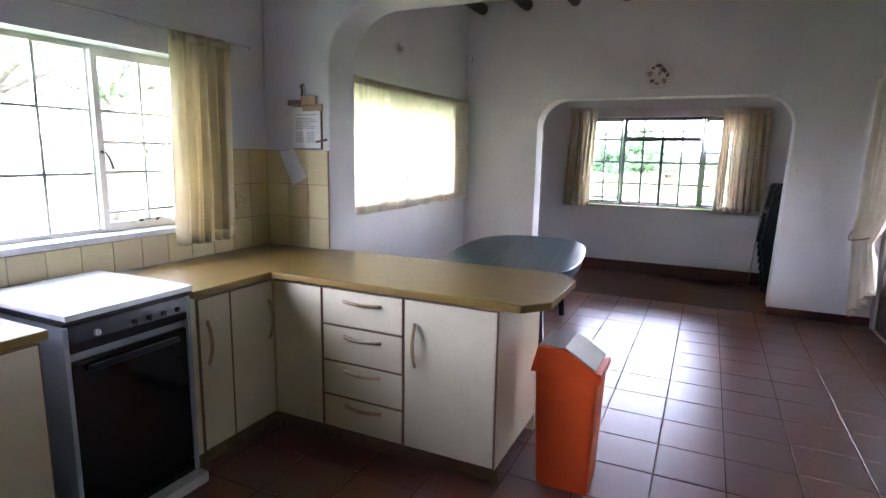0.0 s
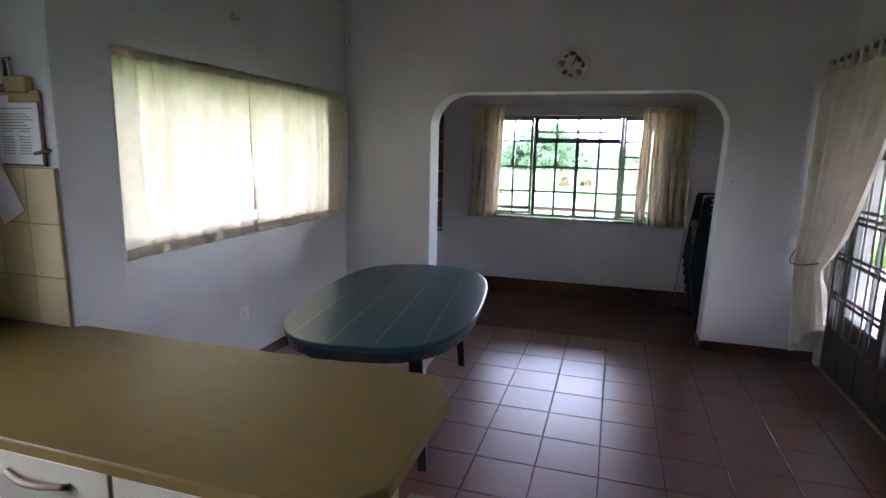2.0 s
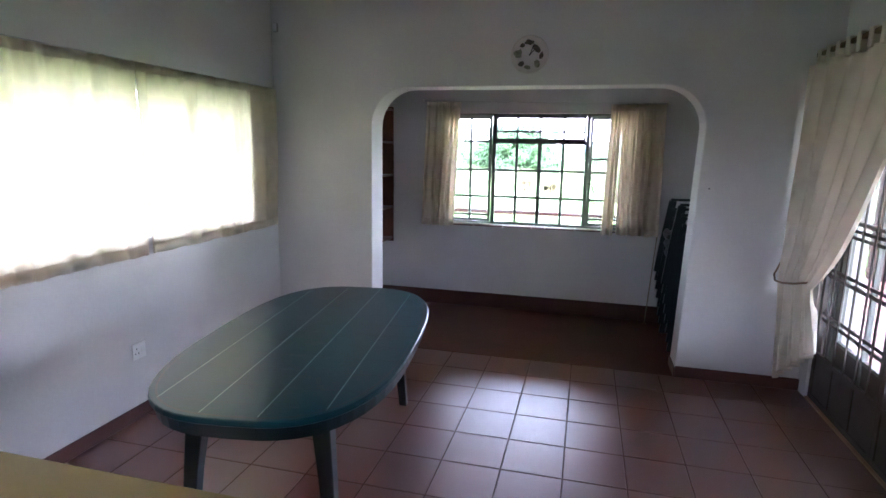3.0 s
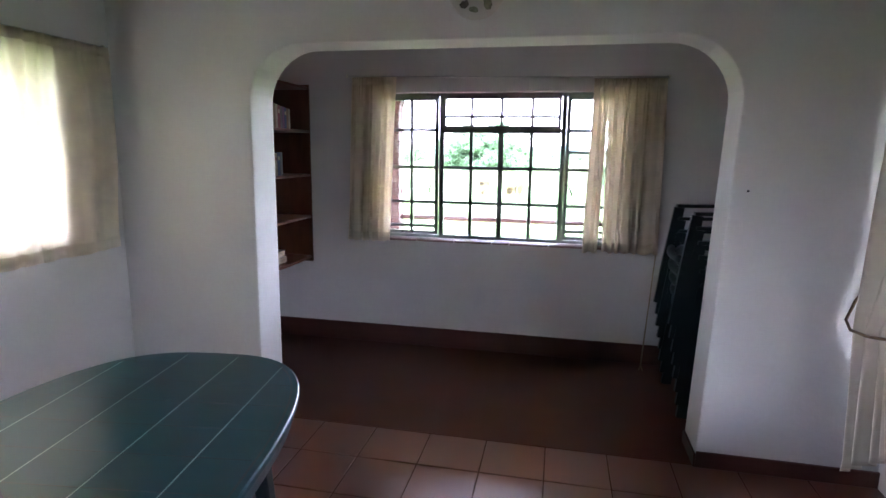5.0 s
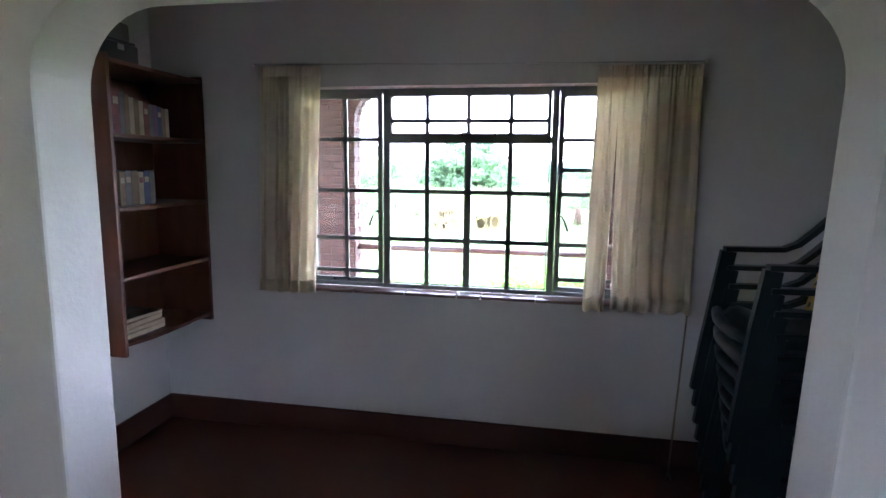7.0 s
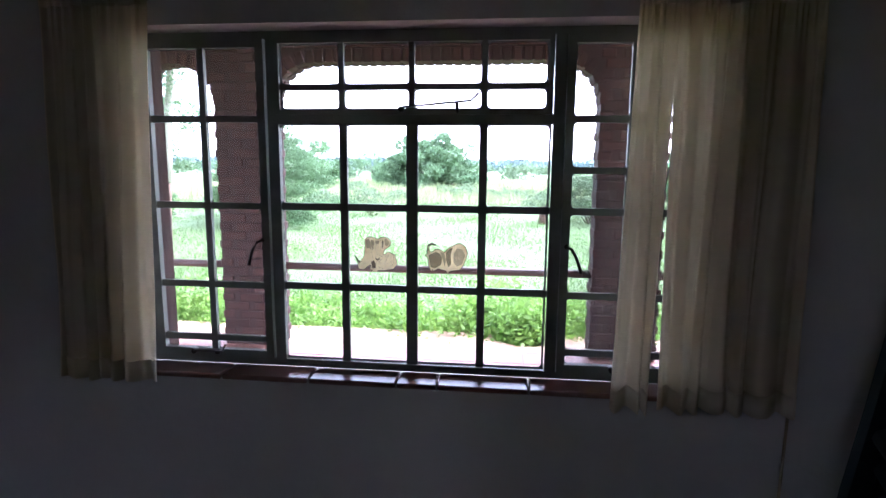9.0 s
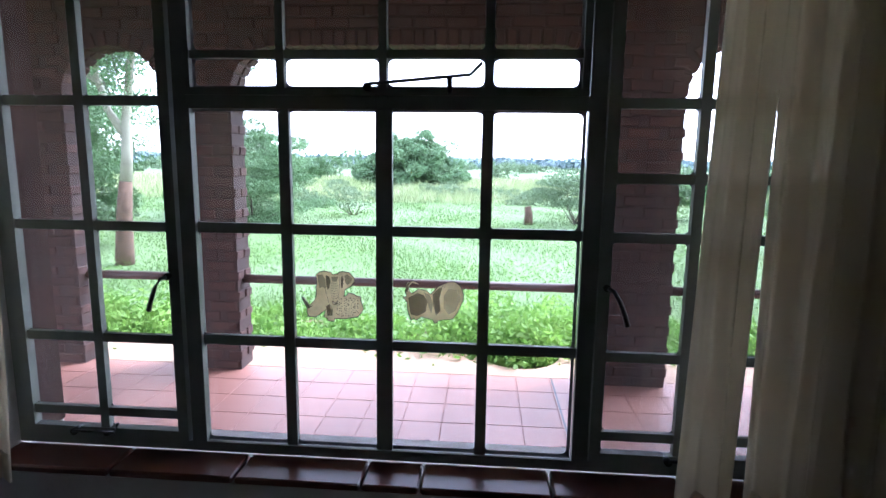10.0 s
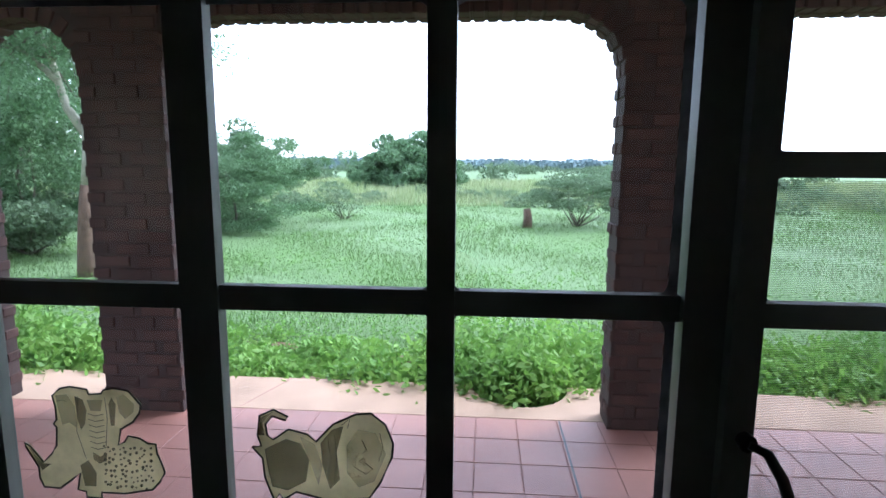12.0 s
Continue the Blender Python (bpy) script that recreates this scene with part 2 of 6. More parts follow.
def arch_outline(x0, x1, top, rad, xa, xb, ztop, bottom=0.0, n=10, foot0=0.0, foot1=0.0):
    """A wall from xa to xb, up to ztop, with a round-cornered opening x0..x1 up to top; foot0, foot1: how far the jambs stand in at the floor."""
    pts = [(xa, bottom), (x0 + foot0, bottom)]
    for i in range(n + 1):
        a = math.pi - i / n * math.pi / 2
        pts.append((x0 + rad + rad * math.cos(a), top - rad + rad * math.sin(a)))
    for i in range(n + 1):
        a = math.pi / 2 - i / n * math.pi / 2
        pts.append((x1 - rad + rad * math.cos(a), top - rad + rad * math.sin(a)))
    return pts + [(x1 - foot1, bottom), (xb, bottom), (xb, ztop), (xa, ztop)]


def wall_holes(along, lo, hi, z0, z1, holes, a, b):
    """A wall of boxes along x or y, with rectangular holes (u0, u1, w0, w1)."""
    us = sorted({lo, hi, *[h[0] for h in holes], *[h[1] for h in holes]})
    bm = bmesh.new()
    for u0, u1 in zip(us, us[1:]):
        zs = [z0]
        for h in sorted(h for h in holes if h[0] <= u0 and h[1] >= u1):
            zs += [h[2], h[3]]
        zs.append(z1)
        for w0, w1 in zip(zs[::2], zs[1::2]):
            if w1 - w0 > 1e-4:
                box(bm, (u0, a, w0) if along == "x" else (a, u0, w0), (u1, b, w1) if along == "x" else (b, u1, w1))
    bmesh.ops.remove_doubles(bm, verts=bm.verts, dist=1e-5)
    bmesh.ops.recalc_face_normals(bm, faces=bm.faces[:])
    return bm


# ---- large structure ----
XL, XR, YB, YF, YW = -1.83, 2.30, -1.30, 6.86, 8.28
YA = 7.11
ZC = 3.20
part("wall_west", wall_holes("y", YB, YW + 0.25, 0, ZC, [(1.00, 2.98, 1.087, 2.02), (4.22, 6.44, 1.10, 2.02)], XL - 0.25, XL), PLASTER, kind="structure")
part("wall_east", wall_holes("y", YB, YW + 0.25, 0, ZC, [(4.95, 6.74, 0, 2.10)], XR, XR + 0.25), PLASTER, kind="structure")
part("wall_south", boxes(((XL - 0.25, YB - 0.25, 0), (XR + 0.25, YB, ZC))), PLASTER, kind="structure")
part("wall_north", wall_holes("x", XL, XR, 0, ZC, [(-0.69, 1.20, 0.865, 2.022)], YW, YW + 0.25), PLASTER, kind="structure")
bm = prism(arch_outline(-0.953, 1.522, 2.128, 0.30, XL, XR, ZC, foot0=-0.003, foot1=0.055), XZ, YF, YA)
part("wall_alcove_arch", bevel(bm, 0.012, 2, 0.5), PLASTER, kind="structure")
bm = prism(arch_outline(-1.315, 2.02, 2.38, 0.34, XL, XR, ZC), XZ, 3.525, 3.80)
part("wall_kitchen_arch", bevel(bm, 0.015, 2, 0.5), PLASTER, kind="structure")

# ceiling over the whole house, with round poles under it
part("ceiling", boxes(((XL - 0.3, YB - 0.3, ZC), (XR + 0.3, YW + 0.3, ZC + 0.05))), CEIL, kind="structure")
for i in range(8):
    x = -1.65 + 0.525 * i
    bm = tube(bmesh.new(), [(x, 3.80, 3.14), (x, 5.3, 3.145), (x, YF, 3.14)], 0.07, 12, 0.062)
    part("ceiling_pole", bm, POLE, kind="structure", label="dark round ceiling pole under brown boards", category="ceiling pole", group="ceiling poles")

# skirting
def skirting(a, b, h=0.085):
    part("baseboard", rbox(a, b, 0.003, 1), SKIRT, kind="structure")
skirting((XL, 3.80, 0), (XL + 0.014, YF, 0.085))
skirting((XL, YF - 0.014, 0), (-0.952, YF, 0.085))
skirting((-0.952, YF - 0.014, 0), (-0.942, YA + 0.004, 0.075))
skirting((1.460, YF - 0.014, 0), (1.4705, YA + 0.004, 0.075))
skirting((1.471, YF - 0.014, 0), (XR, YF, 0.085))
skirting((-1.60, YW - 0.014, 0), (XR, YW, 0.152))
skirting((-1.60, YA + 0.002, 0), (-1.586, YW - 0.014, 0.152))
part("wall_alcove_west", boxes(((XL + 0.001, YA + 0.002, 0), (-1.60, YW - 0.001, ZC - 0.001))), PLASTER, kind="structure")
skirting((XR - 0.014, 3.80, 0), (XR, 4.93, 0.085))


# ---- windows ----
def wbox(O, U, N, u0, u1, w0, w1, d0, d1, bm=None, bev=0.0):
    """A bar of a window: u along the width, w up, d outwards."""
    bm = bm or bmesh.new()
    O, U, N = Vector(O), Vector(U), Vector(N)
    pts = [O + U * u + N * d + Vector((0, 0, w)) for w in (w0, w1) for u, d in ((u0, d0), (u1, d0), (u1, d1), (u0, d1))]
    v = [bm.verts.new(p) for p in pts]
    for f in ((0, 3, 2, 1), (4, 5, 6, 7), (0, 1, 5, 4), (1, 2, 6, 5), (2, 3, 7, 6), (3, 0, 4, 7)):
        bm.faces.new([v[i] for i in f])
    bmesh.ops.recalc_face_normals(bm, faces=bm.faces[:])
    return bm


def bars(O, U, N, u0, u1, w0, w1, vs, ws, rim, thin, d0, d1, bm=None):
    """A frame of rim width with glazing bars at vs (upright) and ws (level), all in one mesh."""
    bm = bm or bmesh.new()
    for a, b in ((u0, u0 + rim), (u1 - rim, u1)):
        wbox(O, U, N, a, b, w0, w1, d0, d1, bm)
    for a, b in ((w0, w0 + rim), (w1 - rim, w1)):
        wbox(O, U, N, u0 + rim, u1 - rim, a, b, d0, d1, bm)
    for v in vs:
        wbox(O, U, N, v - thin / 2, v + thin / 2, w0 + rim, w1 - rim, d0 + 0.003, d1 - 0.003, bm)
    for w in ws:
        wbox(O, U, N, u0 + rim, u1 - rim, w - thin / 2, w + thin / 2, d0 + 0.005, d1 - 0.005, bm)
    return bm


def panes(parent, O, U, N, us, ws, d, gap=0.008, material=None):
    for a, b in zip(us, us[1:]):
        for c, e in zip(ws, ws[1:]):
            p = part("pane", wbox(O, U, N, a + gap, b - gap, c + gap, e - gap, d, d + 0.003), material or GLASS, parent)
            p.visible_shadow = False


def putty(parent, O, U, N, us, ws, d, gap=0.008):
    """The sloped bead of putty round each pane, with rounded inner corners."""
    O, U, N = Vector(O), Vector(U), Vector(N)
    bm = bmesh.new()
    for a, b in zip(us, us[1:]):
        for c, e in zip(ws, ws[1:]):
            rings = []
            for inset, rad, dep in ((gap * 0.4, 0.002, -0.005), (gap + 0.0025, 0.013, -0.0008)):
                ring = []
                for cu, cw, a0 in ((b - inset - rad, e - inset - rad, 0), (a + inset + rad, e - inset - rad, 90), (a + inset + rad, c + inset + rad, 180), (b - inset - rad, c + inset + rad, 270)):
                    for k in range(5):
                        t = radians(a0 + k * 22.5)
                        ring.append(bm.verts.new(O + U * (cu + rad * math.cos(t)) + N * (d + dep) + Vector((0, 0, cw + rad * math.sin(t)))))
                rings.append(ring)
            for k in range(20):
                bm.faces.new((rings[0][k], rings[0][(k + 1) % 20], rings[1][(k + 1) % 20], rings[1][k]))
    part("putty", bm, PUTTY, parent, "grey-white putty round the panes")


def window_handle(parent, O, U, N, u, w, side, material=BLACKIRON):
    """A curved lever handle that hangs down from its pivot."""
    O, U, N = Vector(O), Vector(U), Vector(N)
    P = lambda du, dw, dd: O + U * (u + du * side) + Vector((0, 0, w + dw)) - N * dd
    bm = tube(bmesh.new(), [P(0, 0, 0.0), P(0, 0, 0.022)], 0.008, 8)
    tube(bm, [P(0, 0.0, 0.022), P(0.014, -0.005, 0.027), P(0.028, -0.028, 0.028), P(0.043, -0.066, 0.026), P(0.048, -0.084, 0.025)], 0.004, 8, 0.0065)
    part("window_handle", bm, material, parent, "black curved lever handle")


def window_stay(parent, O, U, N, u, w, length, up=0.02):
    O, U, N = Vector(O), Vector(U), Vector(N)
    P = lambda du, dw, dd: O + U * (u + du) + Vector((0, 0, w + dw)) - N * dd
    bm = tube(bmesh.new(), [P(0, 0, 0), P(0, 0, 0.03)], 0.009, 8)
    tube(bm, [P(0, 0.005, 0.03), P(length * 0.9, 0.005 + up, 0.03), P(length, 0.03 + up, 0.03)], 0.004, 6)
    tube(bm, [P(length * 0.72, -0.012, 0.0), P(length * 0.72, up * 0.9, 0.03)], 0.006, 6)
    part("window_stay", bm, BLACKIRON, parent, "dark iron window stay with its peg")


# alcove window: three bays, side casements of two columns, top-hung lights over the middle
O, U, N = (0, 8.385, 0), (1, 0, 0), (0, 1, 0)
w1 = empty("window_1", (0.26, 8.39, 0.9), "grey-green steel window with small panes over the tiled sill", "window", kind="structure")
WB, WD, WM, WU, WT = 0.897, 1.174, 1.451, 1.742, 2.018
bm = wbox(O, U, N, -0.69, 1.20, WB - 0.012, WB + 0.012, 0, 0.024)
wbox(O, U, N, -0.69, 1.20, WT - 0.02, WT + 0.005, 0, 0.024, bm)
for u in (-0.683, -0.209, 0.731, 1.193):
    wbox(O, U, N, u - 0.017, u + 0.020, WB + 0.012, WT - 0.02, 0, 0.024, bm)
part("window_frame", bm, STEEL, w1)
bm = bmesh.new()
for u in (0.029, 0.261, 0.495):
    t = 0.019 if u == 0.261 else 0.013
    wbox(O, U, N, u - t, u + t, WB + 0.012, WU - 0.016, 0.006, 0.022, bm)
wbox(O, U, N, -0.199, 0.714, WU - 0.016, WU + 0.016, 0.0, 0.023, bm)
wbox(O, U, N, -0.199, 0.714, WM - 0.012, WM + 0.012, 0.010, 0.023, bm)
wbox(O, U, N, -0.199, 0.714, WD - 0.012, WD + 0.012, 0.010, 0.023, bm)
part("glazing_bars", bm, STEEL, w1)
panes(w1, O, U, N, (-0.199, 0.029, 0.261, 0.495, 0.714), (WB + 0.01, WD, WM, WU - 0.01), 0.016)
putty(w1, O, U, N, (-0.199, 0.029, 0.261, 0.495, 0.714), (WB + 0.01, WD, WM, WU - 0.01), 0.016)
vent = part("top_vent", bars(O, U, N, -0.196, 0.711, WU + 0.014, WT - 0.02, (0.029, 0.261, 0.495), (1.845,), 0.016, 0.018, -0.008, 0.015), STEEL, w1)
panes(vent, O, U, N, (-0.185, 0.029, 0.261, 0.495, 0.70), (WU + 0.025, 1.845, WT - 0.03), 0.010)
putty(vent, O, U, N, (-0.185, 0.029, 0.261, 0.495, 0.70), (WU + 0.025, 1.845, WT - 0.03), 0.010)
window_stay(vent, O, U, N, 0.23, WU + 0.03, 0.25)
left = part("casement", bars(O, U, N, -0.662, -0.230, WB + 0.016, WT - 0.022, (-0.449,), (WU, WM, WD, 0.98), 0.026, 0.022, -0.012, 0.012), STEEL, w1)
panes(left, O, U, N, (-0.65, -0.449, -0.25), (WB + 0.03, 0.98, WD, WM, WU, WT - 0.04), 0.006)
putty(left, O, U, N, (-0.65, -0.449, -0.25), (WB + 0.03, 0.98, WD, WM, WU, WT - 0.04), 0.006)
window_handle(left, O, U, N, -0.255, 1.335, -1)
window_stay(left, O, U, N, -0.52, WB + 0.035, 0.12, 0.0)
right = part("casement", bars(O, U, N, 0.752, 1.172, WB + 0.016, WT - 0.022, (0.956,), (WU, 1.582, WM, WD, 0.98), 0.026, 0.022, -0.012, 0.012), STEEL, w1)
SCREEN = bpy.data.materials.new("fine_insect_screen")
SCREEN.use_nodes = True
sn, sl = SCREEN.node_tree.nodes, SCREEN.node_tree.links
st, sm = sn.new("ShaderNodeBsdfTransparent"), sn.new("ShaderNodeMixShader")
sn["Principled BSDF"].inputs["Base Color"].default_value = (0.06, 0.06, 0.055, 1)
sn["Principled BSDF"].inputs["Roughness"].default_value = 0.7
sm.inputs[0].default_value = 0.42
sl.new(st.outputs[0], sm.inputs[1]), sl.new(sn["Principled BSDF"].outputs[0], sm.inputs[2]), sl.new(sm.outputs[0], sn["Material Output"].inputs["Surface"])
bm = bmesh.new()
for i in range(400):
    box(bm, (0.772, 8.3975, 0.917 + i * 0.00163), (1.155, 8.3980, 0.9179 + i * 0.00163))
part("insect_screen", bm, SCREEN, w1, "fine grey insect screen")
panes(right, O, U, N, (0.77, 0.956, 1.16), (WB + 0.03, 0.98, WD, WM, 1.582, WU, WT - 0.04), 0.006)
putty(right, O, U, N, (0.77, 0.956, 1.16), (WB + 0.03, 0.98, WD, WM, 1.582, WU, WT - 0.04), 0.006)
window_handle(right, O, U, N, 0.770, 1.338, 1)
window_stay(right, O, U, N, 0.93, WB + 0.035, 0.12, 0.0)
for i, (a, b) in enumerate(((-0.69, -0.38), (-0.38, -0.075), (-0.075, 0.225), (0.225, 0.36), (0.36, 0.66), (0.66, 0.96), (0.96, 1.20))):
    part("sill_tile", rbox((a + 0.003, YW - 0.004, 0.866), (b - 0.003, 8.383, 0.884), 0.004, 1), REDTILE, w1)

part("outer_reveal", boxes(((-0.6895, 8.426, 0.88), (-0.683, 8.5285, 2.015)), ((1.193, 8.426, 0.88), (1.1995, 8.5285, 2.015)), ((-0.682, 8.426, 2.016), (1.192, 8.5285, 2.0215))), BRICK, w1, "brown brick outer reveal")

# kitchen window
O, U, N = (-1.955, 0, 0), (0, 1, 0), (-1, 0, 0)
w2 = empty("window_2", (-1.96, 2.0, 1.11), "cream-painted steel window over the stove", "window", kind="structure")
part("window_frame", bars(O, U, N, 1.005, 2.975, 1.092, 2.018, (), (), 0.024, 0.02, 0, 0.035), WHITESTEEL, w2)
part("glazing_bars", bars(O, U, N, 1.62, 2.455, 1.100, 2.006, (1.93, 2.21), (1.392, 1.705), 0.014, 0.015, 0.004, 0.030), WHITESTEEL, w2)
panes(w2, O, U, N, (1.63, 1.93, 2.21, 2.445), (1.11, 1.392, 1.705, 2.0), 0.016)
for a, b in ((2.462, 2.955), (1.035, 1.612)):
    m1 = a + (b - a) * 0.525
    c = part("casement", bars(O, U, N, a, b, 1.108, 1.998, (m1,), (1.193, 1.398, 1.551, 1.704), 0.032, 0.015, -0.014, 0.024), WHITESTEEL, w2)
    panes(c, O, U, N, (a + 0.03, m1, b - 0.03), (1.14, 1.193, 1.398, 1.551, 1.704, 1.97), 0.01)
    window_handle(c, O, U, N, a + 0.017, 1.50, 1)
    window_stay(c, O, U, N, a + 0.20, 1.14, 0.14, 0.0)
part("window_sill", rbox((-2.07, 1.003, 1.062), (-1.826, 2.977, 1.091), 0.003, 2), PLASTER, w2)

# dining window behind the net curtains
O, U, N = (-1.955, 0, 0), (0, 1, 0), (-1, 0, 0)
w3 = empty("window_3", (-1.96, 5.3, 1.10), "cream-painted steel window behind net curtains", "window", kind="structure")
part("window_frame", bars(O, U, N, 4.225, 6.435, 1.105, 2.015, (4.78, 5.33, 5.88), (1.72, 1.41), 0.028, 0.02, 0, 0.035), WHITESTEEL, w3)
panes(w3, O, U, N, (4.25, 4.78, 5.33, 5.88, 6.41), (1.13, 1.41, 1.72, 2.0), 0.016)
part("window_sill", rbox((-2.07, 4.223, 1.08), (-1.81, 6.437, 1.104), 0.006, 2), PLASTER, w3)

# ---- kitchen ----
def panel(a, b, w=0.003):
    return rbox(a, b, w, 1)


def bow_handle(parent, c, along, out, length=0.212):
    """A bowed wooden grip, its middle standing off the front."""
    c, along, out = Vector(c), Vector(along), Vector(out)
    pts = [c + along * (length * (i / 10 - 0.5)) + out * (0.006 + 0.026 * math.sin(math.pi * i / 10)) for i in range(11)]
    part("handle", tube(bmesh.new(), pts, 0.0085, 8), HANDLEWOOD, parent, "bowed tan wooden handle")


def cabinet(name, lo, hi, face, front, label, handle_at=None, upright=True, edge=True):
    """A base unit; face: 'x' looks to +x, 'y' to -y. front: list of (a, b, z0, z1) along the front."""
    root = empty(name, (lo[0], lo[1], 0), label, "kitchen cabinet", "base units of the kitchen")
    part("body", panel((lo[0], lo[1], 0.10), (hi[0], hi[1], 0.862)), CREAMDOOR, root)
    if face == "y":
        part("kick_plate", panel((lo[0], lo[1] + 0.05, 0.0), (hi[0], lo[1] + 0.066, 0.10)), WOODEDGE, root)
    else:
        part("kick_plate", panel((hi[0] - 0.066, lo[1], 0.0), (hi[0] - 0.05, hi[1], 0.10)), WOODEDGE, root)
    for a, b, z0, z1, kind, hp in front:
        if face == "y":
            f = part(kind, panel((a + 0.006, lo[1] - 0.018, z0 + 0.006), (b - 0.006, lo[1] - 0.001, z1 - 0.006), 0.002), CREAMDOOR, root)
            bm = boxes(((a + 0.001, lo[1] - 0.016, z0), (a + 0.006, lo[1] - 0.001, z1)), ((b - 0.006, lo[1] - 0.016, z0), (b - 0.001, lo[1] - 0.001, z1)), ((a + 0.006, lo[1] - 0.016, z1 - 0.006), (b - 0.006, lo[1] - 0.001, z1)), ((a + 0.006, lo[1] - 0.016, z0), (b - 0.006, lo[1] - 0.001, z0 + 0.006)))
            part("edging", bm, WOODEDGE, f, "brown wooden edging")
            if hp:
                bow_handle(f, (hp[0], lo[1] - 0.018, hp[1]), (0, 0, 1) if hp[2] else (1, 0, 0), (0, -1, 0))
        else:
            f = part(kind, panel((hi[0] + 0.001, a + 0.006, z0 + 0.006), (hi[0] + 0.018, b - 0.006, z1 - 0.006), 0.002), CREAMDOOR, root)
            bm = boxes(((hi[0] + 0.001, a + 0.001, z0), (hi[0] + 0.016, a + 0.006, z1)), ((hi[0] + 0.001, b - 0.006, z0), (hi[0] + 0.016, b - 0.001, z1)), ((hi[0] + 0.001, a + 0.006, z1 - 0.006), (hi[0] + 0.016, b - 0.006, z1)), ((hi[0] + 0.001, a + 0.006, z0), (hi[0] + 0.016, b - 0.006, z0 + 0.006)))
            part("edging", bm, WOODEDGE, f, "brown wooden edging")
            if hp:
                bow_handle(f, (hi[0] + 0.018, hp[0], hp[1]), (0, 0, 1), (1, 0, 0))
    return root


FX, FY = -1.215, 2.865
D = "door"
cabinet("corner_cabinet", (XL + 0.01, 2.345, 0), (FX, FY + 0.64, 0), "x", [(2.372, 2.562, 0.11, 0.855, D, (2.415, 0.642)), (2.562, 2.855, 0.11, 0.855, D, (2.815, 0.648))], "cream melamine corner cabinet with wooden edging beside the stove")
cabinet("blank_cabinet", (FX + 0.002, FY, 0), (-0.875, 3.50, 0), "y", [(-1.19, -0.876, 0.11, 0.855, "panel", None)], "cream melamine corner unit with a plain front panel")
dz = [0.11, 0.29, 0.475, 0.665, 0.855]
cabinet("drawer_cabinet", (-0.873, FY, 0), (-0.402, 3.50, 0), "y", [(-0.872, -0.403, dz[i], dz[i + 1], "drawer", (-0.628, (0.249, 0.436, 0.614, 0.797)[i], False)) for i in range(4)], "cream melamine unit of four drawers with bowed wooden handles")
cabinet("end_cabinet", (-0.400, FY, 0), (0.070, 3.50, 0), "y", [(-0.399, 0.069, 0.11, 0.855, D, (-0.336, 0.638, True))], "cream melamine cabinet with one door at the counter end")
cabinet("sink_cabinet", (XL + 0.01, 0.20, 0), (FX, 1.72, 0), "x", [(0.21, 0.96, 0.11, 0.855, D, (0.9, 0.66)), (0.96, 1.715, 0.11, 0.855, D, (1.02, 0.66))], "cream melamine cabinet under the short worktop")
# worktops
pts = [(XL + 0.005, 2.338), (-1.175, 2.338), (-1.175, 2.825), (0.175, 2.825), (0.275, 2.945), (0.275, 3.42), (0.175, 3.555), (-1.30, 3.555), (-1.33, 3.52), (XL + 0.005, 3.52)]
bm = bevel(prism(pts, XY, 0.866, 0.902), 0.006, 3)
wt = part("worktop", bm, WORKTOP, None, "tan laminate L-shaped worktop with clipped corners on the cream cabinets", category="worktop")
part("front_edge", boxes(((-1.17, 2.8235, 0.871), (0.172, 2.8252, 0.897))), WORKTOP, wt, "straight laminate front edge")
part("mitre_joint", prism([(-1.176, 2.826), (-1.173, 2.826), (XL + 0.012, 3.515), (XL + 0.008, 3.515)], XY, 0.9018, 0.9023), WOODEDGE, wt, "thin dark mitre joint")
bm = bevel(prism([(XL + 0.005, 0.19), (-1.175, 0.19), (-1.175, 1.735), (XL + 0.005, 1.735)], XY, 0.866, 0.902), 0.006, 3)
part("worktop", bm, WORKTOP, None, "tan laminate worktop beside the stove", category="worktop")
# peninsula back panel
part("back_panel", boxes(((-1.31, 3.502, 0.0), (0.070, 3.518, 0.862))), CREAMDOOR, None, "cream panel closing the back of the peninsula", category="panel")

# stove
st = empty("stove", (-1.5, 2.0, 0), "black-fronted freestanding cooker with a closed white lid between the worktops", "stove")
part("body", rbox((-1.80, 1.765, 0.05), (-1.225, 2.280, 0.885), 0.005), GREYSTEEL, st, "grey steel sides")
part("plinth", rbox((-1.79, 1.775, 0.0), (-1.145, 2.30, 0.05), 0.004), WHITEENAMEL, st)
part("oven_door", rbox((-1.224, 1.772, 0.12), (-1.198, 2.273, 0.745), 0.008, 3), BLACKGLASS, st, "black glass oven door")
part("lower_drawer", rbox((-1.224, 1.772, 0.055), (-1.200, 2.273, 0.115), 0.004), BLACKGLASS, st)
part("door_handle", rbox((-1.197, 1.83, 0.700), (-1.170, 2.215, 0.722), 0.008, 3), DARKPANEL, st)
bm = prism([(-1.224, 0.780), (-1.196, 0.780), (-1.190, 0.82), (-1.202, 0.884), (-1.224, 0.884)], lambda u, v, d: (u, d, v), 1.772, 2.273)
cp = part("control_panel", bevel(bm, 0.003, 2), DARKPANEL, st, "dark control panel")
for y in (2.028, 2.092, 2.160, 2.227, 1.873):
    k = tube(bmesh.new(), [(-1.196, y, 0.838), (-1.180, y, 0.841)], 0.013, 16, 0.011)
    box(k, (-1.181, y - 0.002, 0.829), (-1.176, y + 0.002, 0.853))
    part("knob", k, DARKPANEL if y > 1.95 else CHROME, cp)
